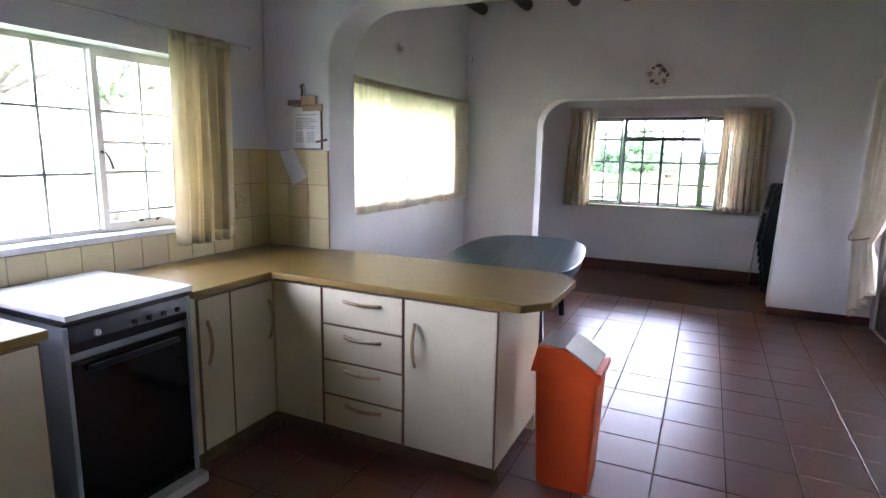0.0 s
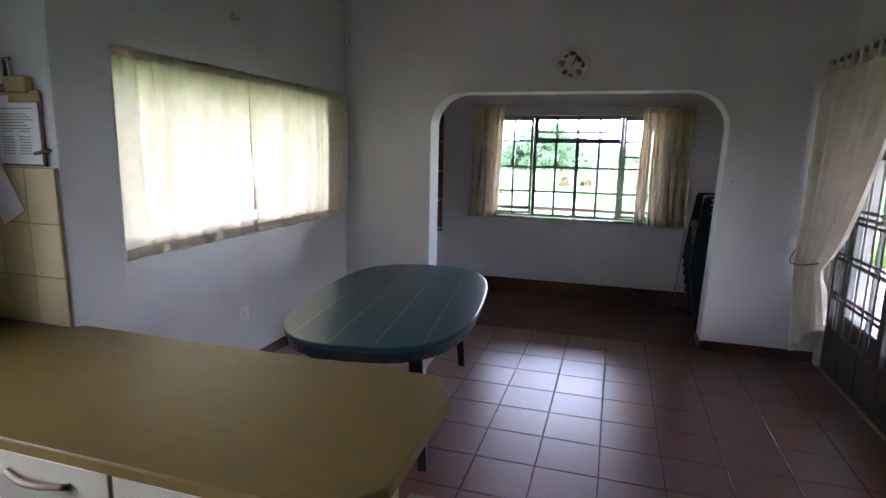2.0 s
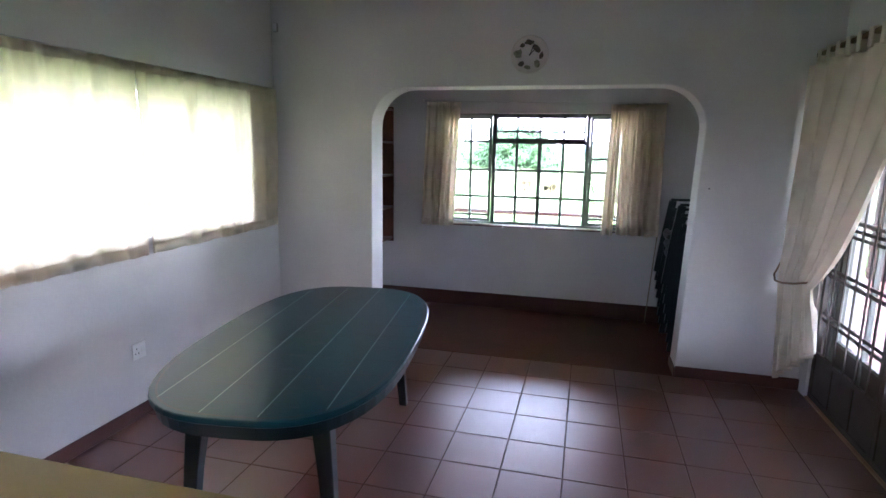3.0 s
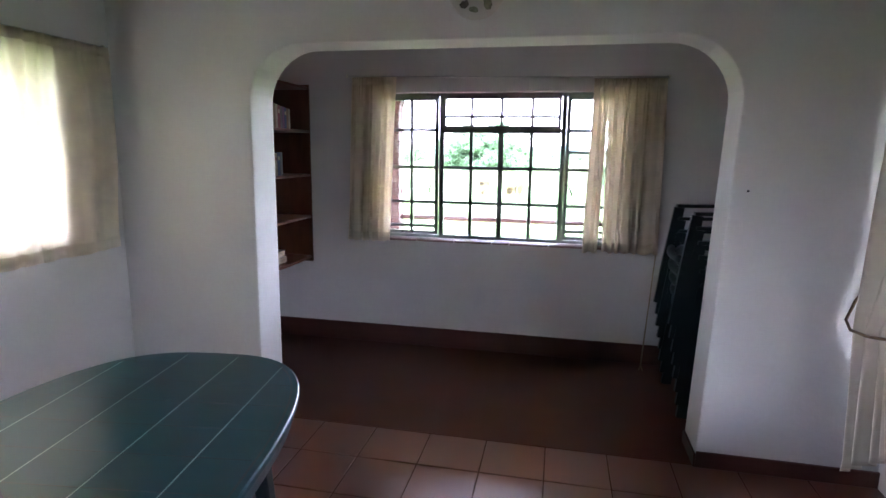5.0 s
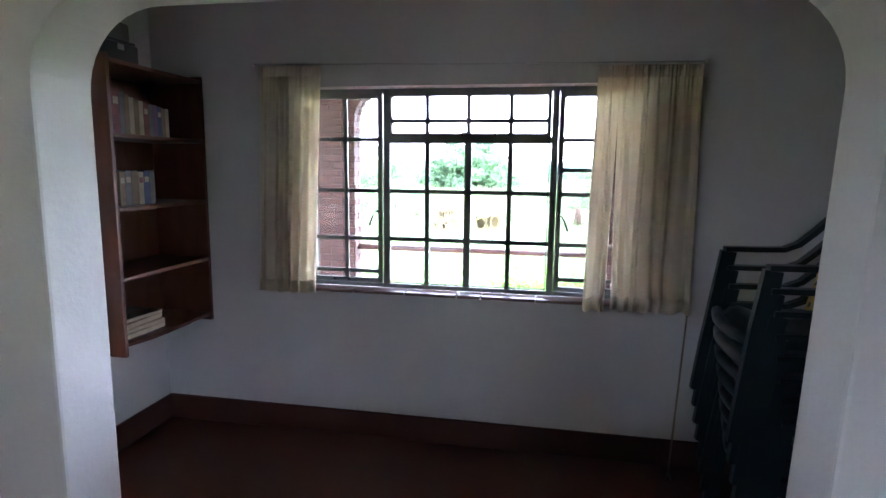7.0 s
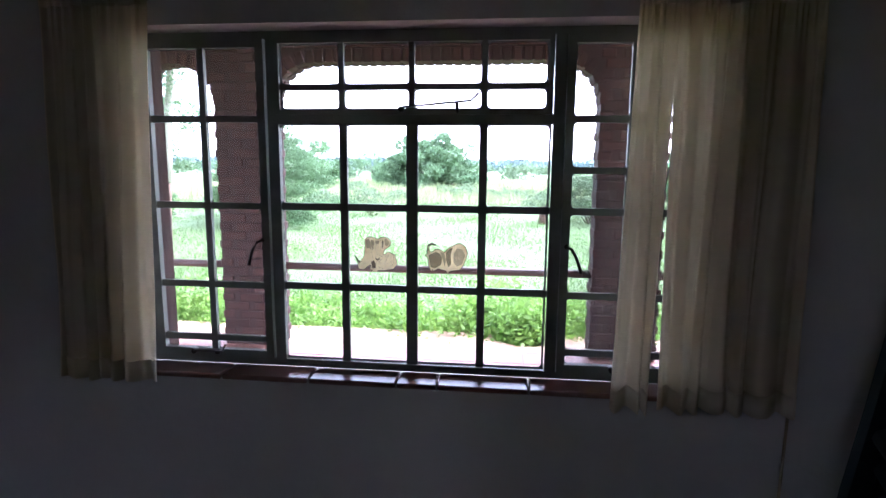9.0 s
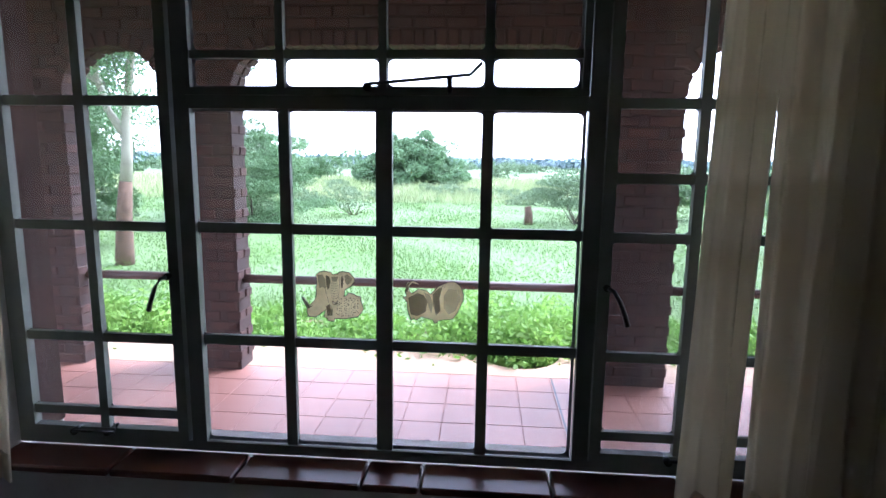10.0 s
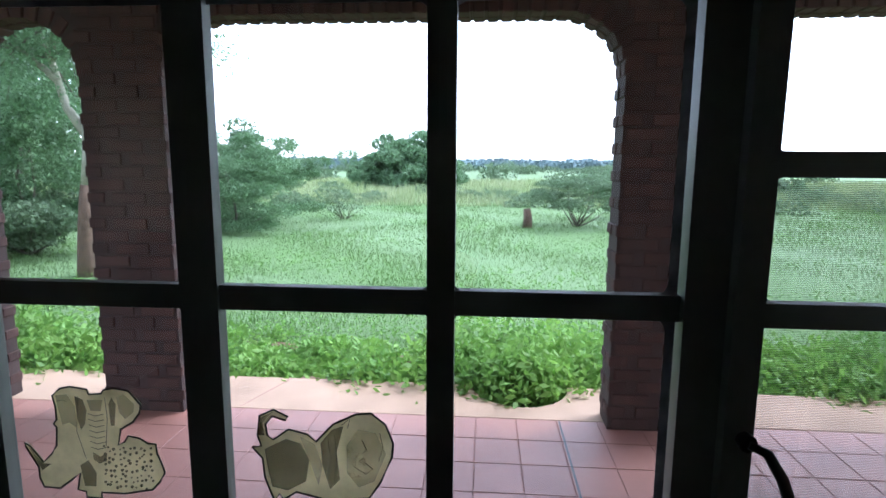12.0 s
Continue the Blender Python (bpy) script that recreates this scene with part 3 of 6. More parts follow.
part("hob_rim", rbox((-1.81, 1.755, 0.886), (-1.19, 2.285, 0.900), 0.005), DARKPANEL, st, "dark rim under the lid")
part("lid", rbox((-1.80, 1.75, 0.912), (-1.165, 2.29, 0.937), 0.006, 3), WHITEENAMEL, st, "closed white enamelled metal lid")
part("lid_edge", rbox((-1.80, 1.765, 0.901), (-1.18, 2.275, 0.911), 0.002, 1), DARKPANEL, st)
part("side_trim", rbox((-1.235, 2.2735, 0.055), (-1.190, 2.292, 0.884), 0.004, 2), GREYSTEEL, st, "grey steel side trim")
part("side_trim", rbox((-1.235, 1.752, 0.055), (-1.190, 1.7705, 0.884), 0.004, 2), GREYSTEEL, st, "grey steel side trim")
st.matrix_basis = Matrix.Translation((-1.5, 2.036, 0))

# dinner plate at the end of the worktop
bm = bmesh.new()
prev = None
for r, z in ((0.0, 0.906), (0.07, 0.906), (0.10, 0.914), (0.125, 0.921), (0.127, 0.918), (0.10, 0.909), (0.07, 0.9025), (0.0, 0.9025)):
    ring = [bm.verts.new((-1.42 + max(r, 1e-4) * math.cos(a * math.pi / 16), 1.50 + max(r, 1e-4) * math.sin(a * math.pi / 16), z)) for a in range(32)]
    if prev:
        for k in range(32):
            bm.faces.new((prev[k], prev[(k + 1) % 32], ring[(k + 1) % 32], ring[k]))
    prev = ring
bmesh.ops.remove_doubles(bm, verts=bm.verts, dist=0.0005)
part("plate", bm, WHITEENAMEL, None, "plain white china plate on the tan worktop", smooth=True, category="plate")

# bin
bn = empty("swing_bin", (0.35, 3.1, 0), "orange plastic bin with a grey swing lid beside the counter", "bin")
def taper(x0, y0, x1, y1, z0, z1, gx, gy, w=0.02):
    bm = bmesh.new()
    lo = [bm.verts.new((x, y, z0)) for x, y in ((x0 + gx, y0 + gy), (x1 - gx, y0 + gy), (x1 - gx, y1 - gy), (x0 + gx, y1 - gy))]
    hi = [bm.verts.new((x, y, z1)) for x, y in ((x0, y0), (x1, y0), (x1, y1), (x0, y1))]
    bm.faces.new(lo[::-1]), bm.faces.new(hi)
    for i in range(4):
        bm.faces.new((lo[i], lo[(i + 1) % 4], hi[(i + 1) % 4], hi[i]))
    return bevel(bm, w, 4, 0.5)
BX0, BX1, BY0, BY1 = 0.215, 0.485, 2.985, 3.235
part("bin_body", taper(0.200, 2.992, 0.482, 3.232, 0, 0.575, 0.022, 0.010, 0.022), ORANGE, bn)
pts = [(0.182, 0.562), (0.212, 0.684), (0.332, 0.688), (0.470, 0.603), (0.494, 0.600), (0.498, 0.572), (0.488, 0.545), (0.470, 0.545), (0.462, 0.562)]
bm = prism(pts, XZ, 2.980, 3.244)
part("hood", bevel(bm, 0.006, 3), ORANGE, bn, "orange plastic hood")
bm = prism([(0.216, 0.686), (0.331, 0.6905), (0.331, 0.696), (0.216, 0.692)], XZ, 2.990, 3.234)
part("flap", bevel(bm, 0.0015, 2), GREYPLASTIC, bn, "scuffed grey flap half")
bm = prism([(0.334, 0.6895), (0.468, 0.6075), (0.471, 0.612), (0.335, 0.696)], XZ, 2.990, 3.234)
part("flap", bevel(bm, 0.0015, 2), PALEPLASTIC, bn, "pale cream-grey flap half")

# ---- dining table ----
tb = empty("dining_table", (0, 0, 0), "dark green plastic garden table with grooved squares on red tiles", "table")
TX, TY, TA, TB, TP = 0.0, 0.0, 0.53, 0.955, 2.9
def oval(a, b, n=56, p=TP):
    out = []
    for i in range(n):
        t = 2 * math.pi * i / n
        c, s = math.cos(t), math.sin(t)
        out.append((TX + a * math.copysign(abs(c) ** (2 / p), c), TY + b * math.copysign(abs(s) ** (2 / p), s)))
    return out
part("tabletop", bevel(prism(oval(TA, TB), XY, 0.695, 0.722), 0.009, 3, 0.7), GREENPLASTIC, tb)
bm = bmesh.new()
rings = [[bm.verts.new((*p, z)) for p in oval(TA - g, TB - g)] for g, z in ((0.012, 0.694), (0.016, 0.670), (0.020, 0.640), (0.035, 0.640), (0.035, 0.694))]
for k in range(56):
    j = (k + 1) % 56
    for a, b in zip(rings, rings[1:] + rings[:1]):
        bm.faces.new((a[k], b[k], b[j], a[j]))
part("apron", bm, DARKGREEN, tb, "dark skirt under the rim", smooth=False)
bm = bmesh.new()
for o1, o2, z0, z1 in ((0.022, 0.030, 0.7222, 0.7228),):
    ra, rb = [[bm.verts.new((*p, z1)) for p in oval(TA - g, TB - g)] for g in (o1, o2)]
    for k in range(56):
        bm.faces.new((ra[k], rb[k], rb[(k + 1) % 56], ra[(k + 1) % 56]))
part("rim_groove", bm, DARKGREEN, tb, "dark groove inside the rim")
def grooves(along, at, w, material, label):
    bm = bmesh.new()
    for c in at:
        if along:
            half = TB * (1 - abs(c / TA) ** TP) ** (1 / TP) - 0.035
            box(bm, (c - w, -half, 0.7222), (c + w, half, 0.7228))
        else:
            half = TA * (1 - abs(c / TB) ** TP) ** (1 / TP) - 0.035
            box(bm, (-half, c - w, 0.7222), (half, c + w, 0.7225))
    part("groove", bm, material, tb, label)
grooves(True, (-0.33, -0.11, 0.11, 0.33), 0.002, PALEGROOVE, "pale lengthwise grooves")
grooves(False, [i * 0.165 - 0.825 for i in range(11)], 0.0016, DARKGREEN, "dark crosswise grooves")
for sx in (-1, 1):
    for sy in (-1, 1):
        bx, by = sx * 0.25, sy * 0.66
        bm = bmesh.new()
        prev = None
        for z, s, o in ((0.0, 0.024, 0.06), (0.35, 0.030, 0.035), (0.60, 0.038, 0.01), (0.70, 0.055, 0.0)):
            cx, cy = bx + sx * o, by + sy * o
            ring = [bm.verts.new((cx + a * s, cy + b * s, z)) for a, b in ((-1, -1), (1, -1), (1, 1), (-1, 1))]
            if prev:
                for k in range(4):
                    bm.faces.new((prev[k], prev[(k + 1) % 4], ring[(k + 1) % 4], ring[k]))
            else:
                bm.faces.new(ring[::-1])
            prev = ring
        bm.faces.new(prev)
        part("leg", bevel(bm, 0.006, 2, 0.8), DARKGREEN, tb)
tb.matrix_world = pose(-0.55, 5.085, 0, 0, 0, 7.3)
# ---- floor ----
part("floor_slab", boxes(((XL - 0.25, YB - 0.25, -0.10), (XR + 0.25, YW + 0.25, -0.003))), GROUT, kind="structure")
PX, PY = 0.3205, 0.3205
def tile_mesh(name, w, h, material, top=0.0, low=-0.012, bev=0.004):
    me = bpy.data.meshes.new(name)
    bm = bevel(box(bmesh.new(), (-w / 2, -h / 2, low), (w / 2, h / 2, top)), bev, 1)
    bmesh.ops.delete(bm, geom=[f for f in bm.faces if f.normal.z < -0.9], context="FACES")
    bm.to_mesh(me), bm.free()
    me.materials.append(material)
    return me

# ---- curtains ----
def cloth(bm, P, nu, nv, n=(0, 0, 0), thick=0.003):
    """A thin closed sheet over the surface P(u, v), both from 0 to 1; n is the way of its thickness."""
    n = Vector(n) * thick
    front = [[bm.verts.new(P(i / nu, j / nv)) for j in range(nv + 1)] for i in range(nu + 1)]
    back = [[bm.verts.new(v.co + n) for v in r] for r in front]
    for i in range(nu):
        for j in range(nv):
            a = bm.faces.new((front[i][j], front[i + 1][j], front[i + 1][j + 1], front[i][j + 1]))
            b = bm.faces.new((back[i][j], back[i][j + 1], back[i + 1][j + 1], back[i + 1][j]))
            a.smooth = b.smooth = True
    for i in range(nu):
        for j, s in ((0, 1), (nv, -1)):
            q = (front[i][j], back[i][j], back[i + 1][j], front[i + 1][j])
            bm.faces.new(q if s > 0 else q[::-1])
    for j in range(nv):
        for i, s in ((0, -1), (nu, 1)):
            q = (front[i][j], back[i][j], back[i][j + 1], front[i][j + 1])
            bm.faces.new(q if s > 0 else q[::-1])
    return bm


def pleated(O, U, N, width, z0, z1, folds, amp, seed, gather=0.0, swing=0.0, head=0.0):
    """A gathered curtain: small even pleats at the tape, that join to broad uneven folds below. U along the rail, N into the room."""
    O, U, N = Vector(O), Vector(U), Vector(N)
    r = random.Random(seed)
    ph = [r.uniform(0, 6.28) for _ in range(9)]
    w1, w2, w3 = folds * r.uniform(0.85, 1.1), folds * r.uniform(1.45, 1.7), folds * r.uniform(0.3, 0.45)
    def P(u, v):
        w = z0 + (z1 - z0) * v
        down = 1 - v
        uu = u + 0.035 * math.sin(6.283 * 1.3 * u + ph[0]) + 0.018 * math.sin(6.283 * 3.1 * u + ph[1] + 1.4 * down) + 0.012 * down * math.sin(7 * v + ph[2])
        big = math.sin(6.283 * w1 * uu + ph[3])
        big = math.copysign(abs(big) ** 0.8, big)
        d = amp * ((0.35 + 0.5 * down ** 0.6) * big + 0.30 * math.sin(6.283 * w2 * uu + ph[4] + 0.9 * down) + 0.34 * down * math.sin(6.283 * w3 * uu + ph[5] + 0.8 * down))
        d += 0.3 * amp * math.sin(6.283 * folds * 3.1 * u + ph[6]) * max(0.0, 1 - down / 0.16)
        x = u * width + swing * down + 0.010 * math.sin(6.283 * w3 * u + ph[7]) * down
        hem = 0.007 * math.sin(6.283 * w1 * uu + ph[8]) * down ** 4
        return O + U * x + N * (d + amp) + Vector((0, 0, w + hem))
    return P


def curtain(name, label, O, U, N, width, z0, z1, folds, amp, seed, material, parts=True, swing=0.0, group=""):
    root = empty(name, tuple(Vector(O) + Vector((0, 0, z0))), label, "curtain", group)
    P = pleated(O, U, N, width, z0, z1, folds, amp, seed, swing=swing)
    part("cloth", cloth(bmesh.new(), P, int(folds * 18), 30, N), material, root)
    Nn = Vector(N)
    Q = lambda u, v: P(u, v * 0.055) + Nn * 0.0035
    part("hem", cloth(bmesh.new(), Q, int(folds * 18), 2, N, 0.002), material, root, "double hem along the bottom")
    H = lambda u, v: P(u, 0.955 + v * 0.045) + Nn * 0.0035
    part("heading", cloth(bmesh.new(), H, int(folds * 18), 2, N, 0.002), material, root, "gathered heading tape")
    return root


def wire(name, a, b, label, r=0.004, hooks=6):
    root = empty(name, a, label, "curtain wire")
    part("wire", tube(bmesh.new(), [a, tuple((Vector(a) + Vector(b)) / 2 - Vector((0, 0, 0.004))), b], r, 6), CHROME, root)
    for p in (a, b):
        bm = tube(bmesh.new(), [Vector(p) + Vector((0, 0, -0.012)), Vector(p) + Vector((0, 0, 0.012))], 0.008, 8)
        part("bracket", bm, WHITESTEEL, root)
    return root


# kitchen curtain and wire
curtain("curtain", "cream pleated curtain beside the kitchen window", (-1.80, 2.785, 0), (0, 1, 0), (1, 0, 0), 0.41, 0.998, 2.135, 6, 0.036, 3, YELLOWCUR, swing=-0.025, group="cream curtains")
wire("curtain_wire", (-1.78, 0.90, 2.150), (-1.78, 3.36, 2.142), "thin metal curtain wire over the kitchen window")
# net curtains of the dining window
curtain("net_curtain", "sheer white net curtain over the dining window", (-1.80, 4.10, 0), (0, 1, 0), (1, 0, 0), 1.24, 1.005, 2.115, 8, 0.024, 5, SHEER, group="net curtains")
curtain("net_curtain", "sheer white net curtain over the dining window", (-1.80, 5.33, 0), (0, 1, 0), (1, 0, 0), 1.46, 1.005, 2.115, 9, 0.024, 8, SHEER, group="net curtains")
wire("curtain_wire", (-1.785, 3.98, 2.125), (-1.785, 6.78, 2.118), "thin metal curtain wire over the dining window")
# alcove curtains
curtain("curtain", "cream pleated curtain at the alcove window", (-0.895, 8.275, 0), (1, 0, 0), (0, -1, 0), 0.355, 0.862, 2.132, 6, 0.022, 11, CREAMCUR, swing=-0.05, group="cream curtains")
curtain("curtain", "cream pleated curtain in front of the alcove window", (0.93, 8.262, 0), (1, 0, 0), (0, -1, 0), 0.11, 0.848, 2.100, 2.5, 0.016, 14, CREAMCUR, swing=-0.015, group="cream curtains")
curtain("curtain", "cream pleated curtain at the alcove window", (1.032, 8.275, 0), (1, 0, 0), (0, -1, 0), 0.39, 0.855, 2.100, 6.5, 0.022, 17, CREAMCUR, swing=0.01, group="cream curtains")
wire("curtain_wire", (-0.93, 8.235, 2.142), (1.43, 8.235, 2.108), "thin metal curtain wire over the alcove window")

# tied-back tab curtain at the glazed door
tc = empty("tab_curtain", (2.2, 6.7, 0.1), "cream tab-top curtain tied back beside the glazed door", "curtain")
def tied(u, v):
    """u runs from the wall corner along the door; v from the hem to the top."""
    z = 0.08 + v * 2.15
    tie = 0.84
    if z > tie:
        w = 0.38 + 0.95 * ((z - tie) / (2.23 - tie)) ** 0.75
    else:
        w = 0.38 + 0.06 * ((tie - z) / (tie - 0.08)) ** 0.6
    pinch = math.exp(-((z - tie) / 0.16) ** 2)
    fold = (0.014 + 0.026 * max(0.0, 1 - w / 1.3)) * (1 - 0.55 * pinch)
    lift = 0.36 * u * max(0, 1 - v * 3.2)
    x = 2.165 - 0.075 * (1 - u) ** 2 - 0.035 * pinch + 0.02 * (1 - v) + fold * math.sin(u * 40 + 2.2 * math.sin(z * 1.3)) + 0.009 * math.sin(u * 17 + z * 3)
    return Vector((x, 6.83 - 0.03 * pinch - w * u, z + lift))
part("cloth", cloth(bmesh.new(), tied, 110, 60, (-1, 0, 0)), TABCLOTH, tc)
for i in range(9):
    y = 6.745 - i * 0.135
    part("tab", rbox((2.118, y - 0.024, 2.215), (2.162, y + 0.024, 2.322), 0.004, 1), TABCLOTH, tc)
part("tieback", tube(bmesh.new(), [(2.126, 6.852, 0.995), (2.085, 6.848, 0.92), (2.045, 6.82, 0.84), (2.03, 6.74, 0.815), (2.04, 6.62, 0.825), (2.07, 6.50, 0.85), (2.13, 6.425, 0.88), (2.20, 6.43, 0.90)], 0.007, 8), WOODEDGE, tc, "brown cord tieback")
part("tieback_hook", rbox((2.112, 6.838, 0.985), (2.140, 6.8585, 1.015), 0.004, 1), BLACKIRON, tc)
cp2 = empty("curtain_pole", (2.2, 6.75, 2.33), "dark wooden curtain pole above the glazed door", "curtain pole")
part("pole", rbox((2.124, 4.75, 2.278), (2.156, 6.80, 2.306), 0.006, 2), WOODEDGE, cp2)
for y in (6.70, 4.80):
    part("bracket", rbox((2.157, y - 0.015, 2.265), (2.299, y + 0.015, 2.315), 0.004, 1), WOODEDGE, cp2)

# ---- glazed door and its security gate ----
d1 = empty("door_1", (2.4, 5.85, 0), "glazed double door to the patio with grey frame", "door", kind="structure")
O, U, N = (2.40, 0, 0), (0, 1, 0), (1, 0, 0)
part("door_frame", bars(O, U, N, 4.952, 6.738, 0.002, 2.098, (5.85,), (), 0.04, 0.05, -0.01, 0.05), STEEL, d1)
for a, b in ((4.995, 5.823), (5.877, 6.695)):
    c = part("door_leaf", bars(O, U, N, a, b, 0.03, 2.055, ((a + b) / 2,), (0.44, 0.84, 1.24, 1.64), 0.05, 0.022, 0, 0.036), STEEL, d1)
    part("door_panel", wbox(O, U, N, a + 0.05, b - 0.05, 0.08, 0.43, 0.012, 0.024), GATE, c, "solid lower panel")
    panes(c, O, U, N, (a + 0.05, (a + b) / 2, b - 0.05), (0.44, 0.84, 1.24, 1.64, 2.01), 0.018, material=DOORGLASS)
part("threshold", rbox((2.30, 4.95, -0.002), (2.55, 6.74, 0.012), 0.003, 1), SCREED, d1)
sg = empty("security_gate", (2.33, 5.85, 0), "dark steel security gate with a solid lower panel inside the door", "gate")
O = (2.315, 0, 0)
for a, b in ((4.97, 5.845), (5.85, 6.725)):
    leaf = part("gate_leaf", bars(O, U, N, a, b, 0.02, 2.07, (), (0.335,), 0.034, 0.03, 0, 0.03), GATE, sg)
    part("kick_panel", wbox(O, U, N, a + 0.034, b - 0.034, 0.054, 0.322, 0.010, 0.018), GATE, leaf, "solid brown lower panel")
    for w in (0.585, 0.625, 0.885, 0.925, 1.175, 1.215, 1.62, 1.66):
        part("flat_bar", wbox(O, U, N, a + 0.034, b - 0.034, w - 0.010, w + 0.010, 0.009, 0.019), GATE, leaf)
    for i in range(1, 6):
        u = a + (b - a) * i / 6
        part("upright_bar", wbox(O, U, N, u - 0.008, u + 0.008, 0.350, 2.036, 0.001, 0.008), GATE, leaf)
    for i in range(1, 3):
        u = a + (b - a) * i / 3
        part("panel_rib", wbox(O, U, N, u - 0.010, u + 0.010, 0.056, 0.320, 0.002, 0.009), GATE, leaf)

# ---- wall things of the kitchen and dining room ----
nb = empty("notice_board", (-1.47, 3.51, 1.54), "clipboard of printed papers hanging from a brown wooden key rack", "notice board")
part("rack", rbox((-1.612, 3.490, 1.805), (-1.405, 3.522, 1.838), 0.005, 2), WOODEDGE, nb, "brown wooden rack")
part("rack_block", rbox((-1.50, 3.484, 1.80), (-1.39, 3.516, 1.862), 0.010, 3), HANDLEWOOD, nb)
part("hook", tube(bmesh.new(), [(-1.505, 3.522, 1.93), (-1.505, 3.500, 1.925), (-1.50, 3.497, 1.88), (-1.505, 3.497, 1.84)], 0.007, 8), WOODEDGE, nb)
part("hook", tube(bmesh.new(), [(-1.525, 3.500, 1.915), (-1.49, 3.500, 1.925), (-1.475, 3.500, 1.84)], 0.005, 8), CHROME, nb)
part("board", rbox((-1.592, 3.510, 1.532), (-1.362, 3.522, 1.802), 0.004, 1), WOODEDGE, nb)
part("clip", rbox((-1.50, 3.494, 1.768), (-1.345, 3.5055, 1.812), 0.005, 2), HANDLEWOOD, nb, "tan wooden clip")
pp = part("paper", boxes(((-1.586, 3.5062, 1.540), (-1.372, 3.5092, 1.795))), PAPER, nb, "printed paper notice")
bm = bmesh.new()
for i in range(17):
    z = 1.745 - i * 0.0105
    if i in (1, 9):
        continue
    wd = 0.17 - 0.05 * ((i * 7) % 4) / 3
    if i < 8:
        box(bm, (-1.565, 3.5052, z), (-1.565 + wd, 3.5060, z + 0.0035))
    else:
        box(bm, (-1.565, 3.5052, z), (-1.505, 3.5060, z + 0.0035))
        box(bm, (-1.478, 3.5052, z), (-1.42, 3.5060, z + 0.0035))
part("print_lines", bm, INK, pp, "rows of small unreadable print")
part("peg", tube(bmesh.new(), [(-1.395, 3.497, 1.580), (-1.315, 3.497, 1.594)], 0.007, 8), WOODEDGE, nb)
bm = prism([(-1.690, 1.518), (-1.573, 1.530), (-1.478, 1.362), (-1.595, 1.300)], XZ, 3.494, 3.4965)
part("loose_paper", bm, PAPER, None, "loose white sheet of paper hanging over the tiles", category="paper")

def socket(name, at, facing, label, plate=PAPER):
    """A square double plate with its rocker; facing: the unit way it looks."""
    root = empty(name, at, label, "wall socket")
    x, y, z = at
    if facing == "x":
        part("plate", rbox((x, y - 0.05, z - 0.05), (x + 0.009, y + 0.05, z + 0.05), 0.003, 2), plate, root)
        part("rocker", rbox((x + 0.009, y + 0.012, z - 0.016), (x + 0.014, y + 0.03, z + 0.016), 0.002, 1), plate, root)
        for dy, dz in ((-0.02, 0.016), (-0.03, -0.014), (-0.008, -0.014)):
            part("socket_hole", tube(bmesh.new(), [(x + 0.0085, y + dy, z + dz), (x + 0.0096, y + dy, z + dz)], 0.0045, 8), BLACKIRON, root)
    return root
socket("wall_socket", (XL + 0.002, 5.235, 0.425), "x", "white wall socket low on the plaster wall")
socket("wall_socket", (XL + 0.012, 3.275, 1.215), "x", "cream wall socket on the cream tiles", WALLTILE)
sn = empty("motion_sensor", (XL, 5.26, 2.47), "small white motion sensor high on the dining wall", "sensor")
part("housing", rbox((XL + 0.002, 5.235, 2.44), (XL + 0.04, 5.285, 2.50), 0.010, 3), WHITEENAMEL, sn)
part("lens", rbox((XL + 0.041, 5.243, 2.446), (XL + 0.046, 5.277, 2.475), 0.004, 2), GREYPLASTIC, sn)
ab = empty("junction_box", (-1.76, 6.78, 2.6), "small beige box high in the corner of the dining wall", "box")
part("housing", rbox((-1.80, 6.782, 2.57), (-1.76, 6.803, 2.64), 0.004, 2), GREYPLASTIC, ab)
part("cover", rbox((-1.796, 6.777, 2.575), (-1.764, 6.7815, 2.635), 0.003, 2), WHITEENAMEL, ab)

wn1 = empty("wall_nail", (1.58, 6.86, 1.415), "small dark nail in the white plaster beside the arch", "nail")
part("shank", tube(bmesh.new(), [(1.58, 6.859, 1.415), (1.58, 6.846, 1.417)], 0.0025, 8), BLACKIRON, wn1)
part("head", tube(bmesh.new(), [(1.58, 6.8455, 1.417), (1.58, 6.8435, 1.417)], 0.006, 10), BLACKIRON, wn1)

# plate clock over the alcove arch
ck = empty("wall_clock", (0.280, 6.80, 2.335), "round white plate clock with dark painted pictures above the arch", "clock")
CX, CZ = 0.280, 2.325
def lathe_y(rings, n=40, bm=None):
    bm = bm or bmesh.new()
    prev = None
    for r, y in rings:
        ring = [bm.verts.new((CX + r * math.cos(2 * math.pi * k / n), y, CZ + r * math.sin(2 * math.pi * k / n))) for k in range(n)]
        if prev:
            for k in range(n):
                bm.faces.new((prev[k], prev[(k + 1) % n], ring[(k + 1) % n], ring[k])).smooth = True
        else:
            bm.faces.new(ring)
        prev = ring
    bm.faces.new(prev[::-1])
    bmesh.ops.recalc_face_normals(bm, faces=bm.faces[:])
    return bm
CHINA = mat("cream_china_plate", (0.56, 0.53, 0.49), 0.3, 0.05, 8, 0.02)
part("plate", lathe_y([(0.08, 6.802), (0.12, 6.790), (0.136, 6.775), (0.137, 6.771), (0.128, 6.773), (0.095, 6.781), (0.001, 6.783)]), CHINA, ck, "white china plate")
CLOCKINK = mat("dark_grey_clock_print", (0.10, 0.085, 0.07), 0.5, 0.3, 40)
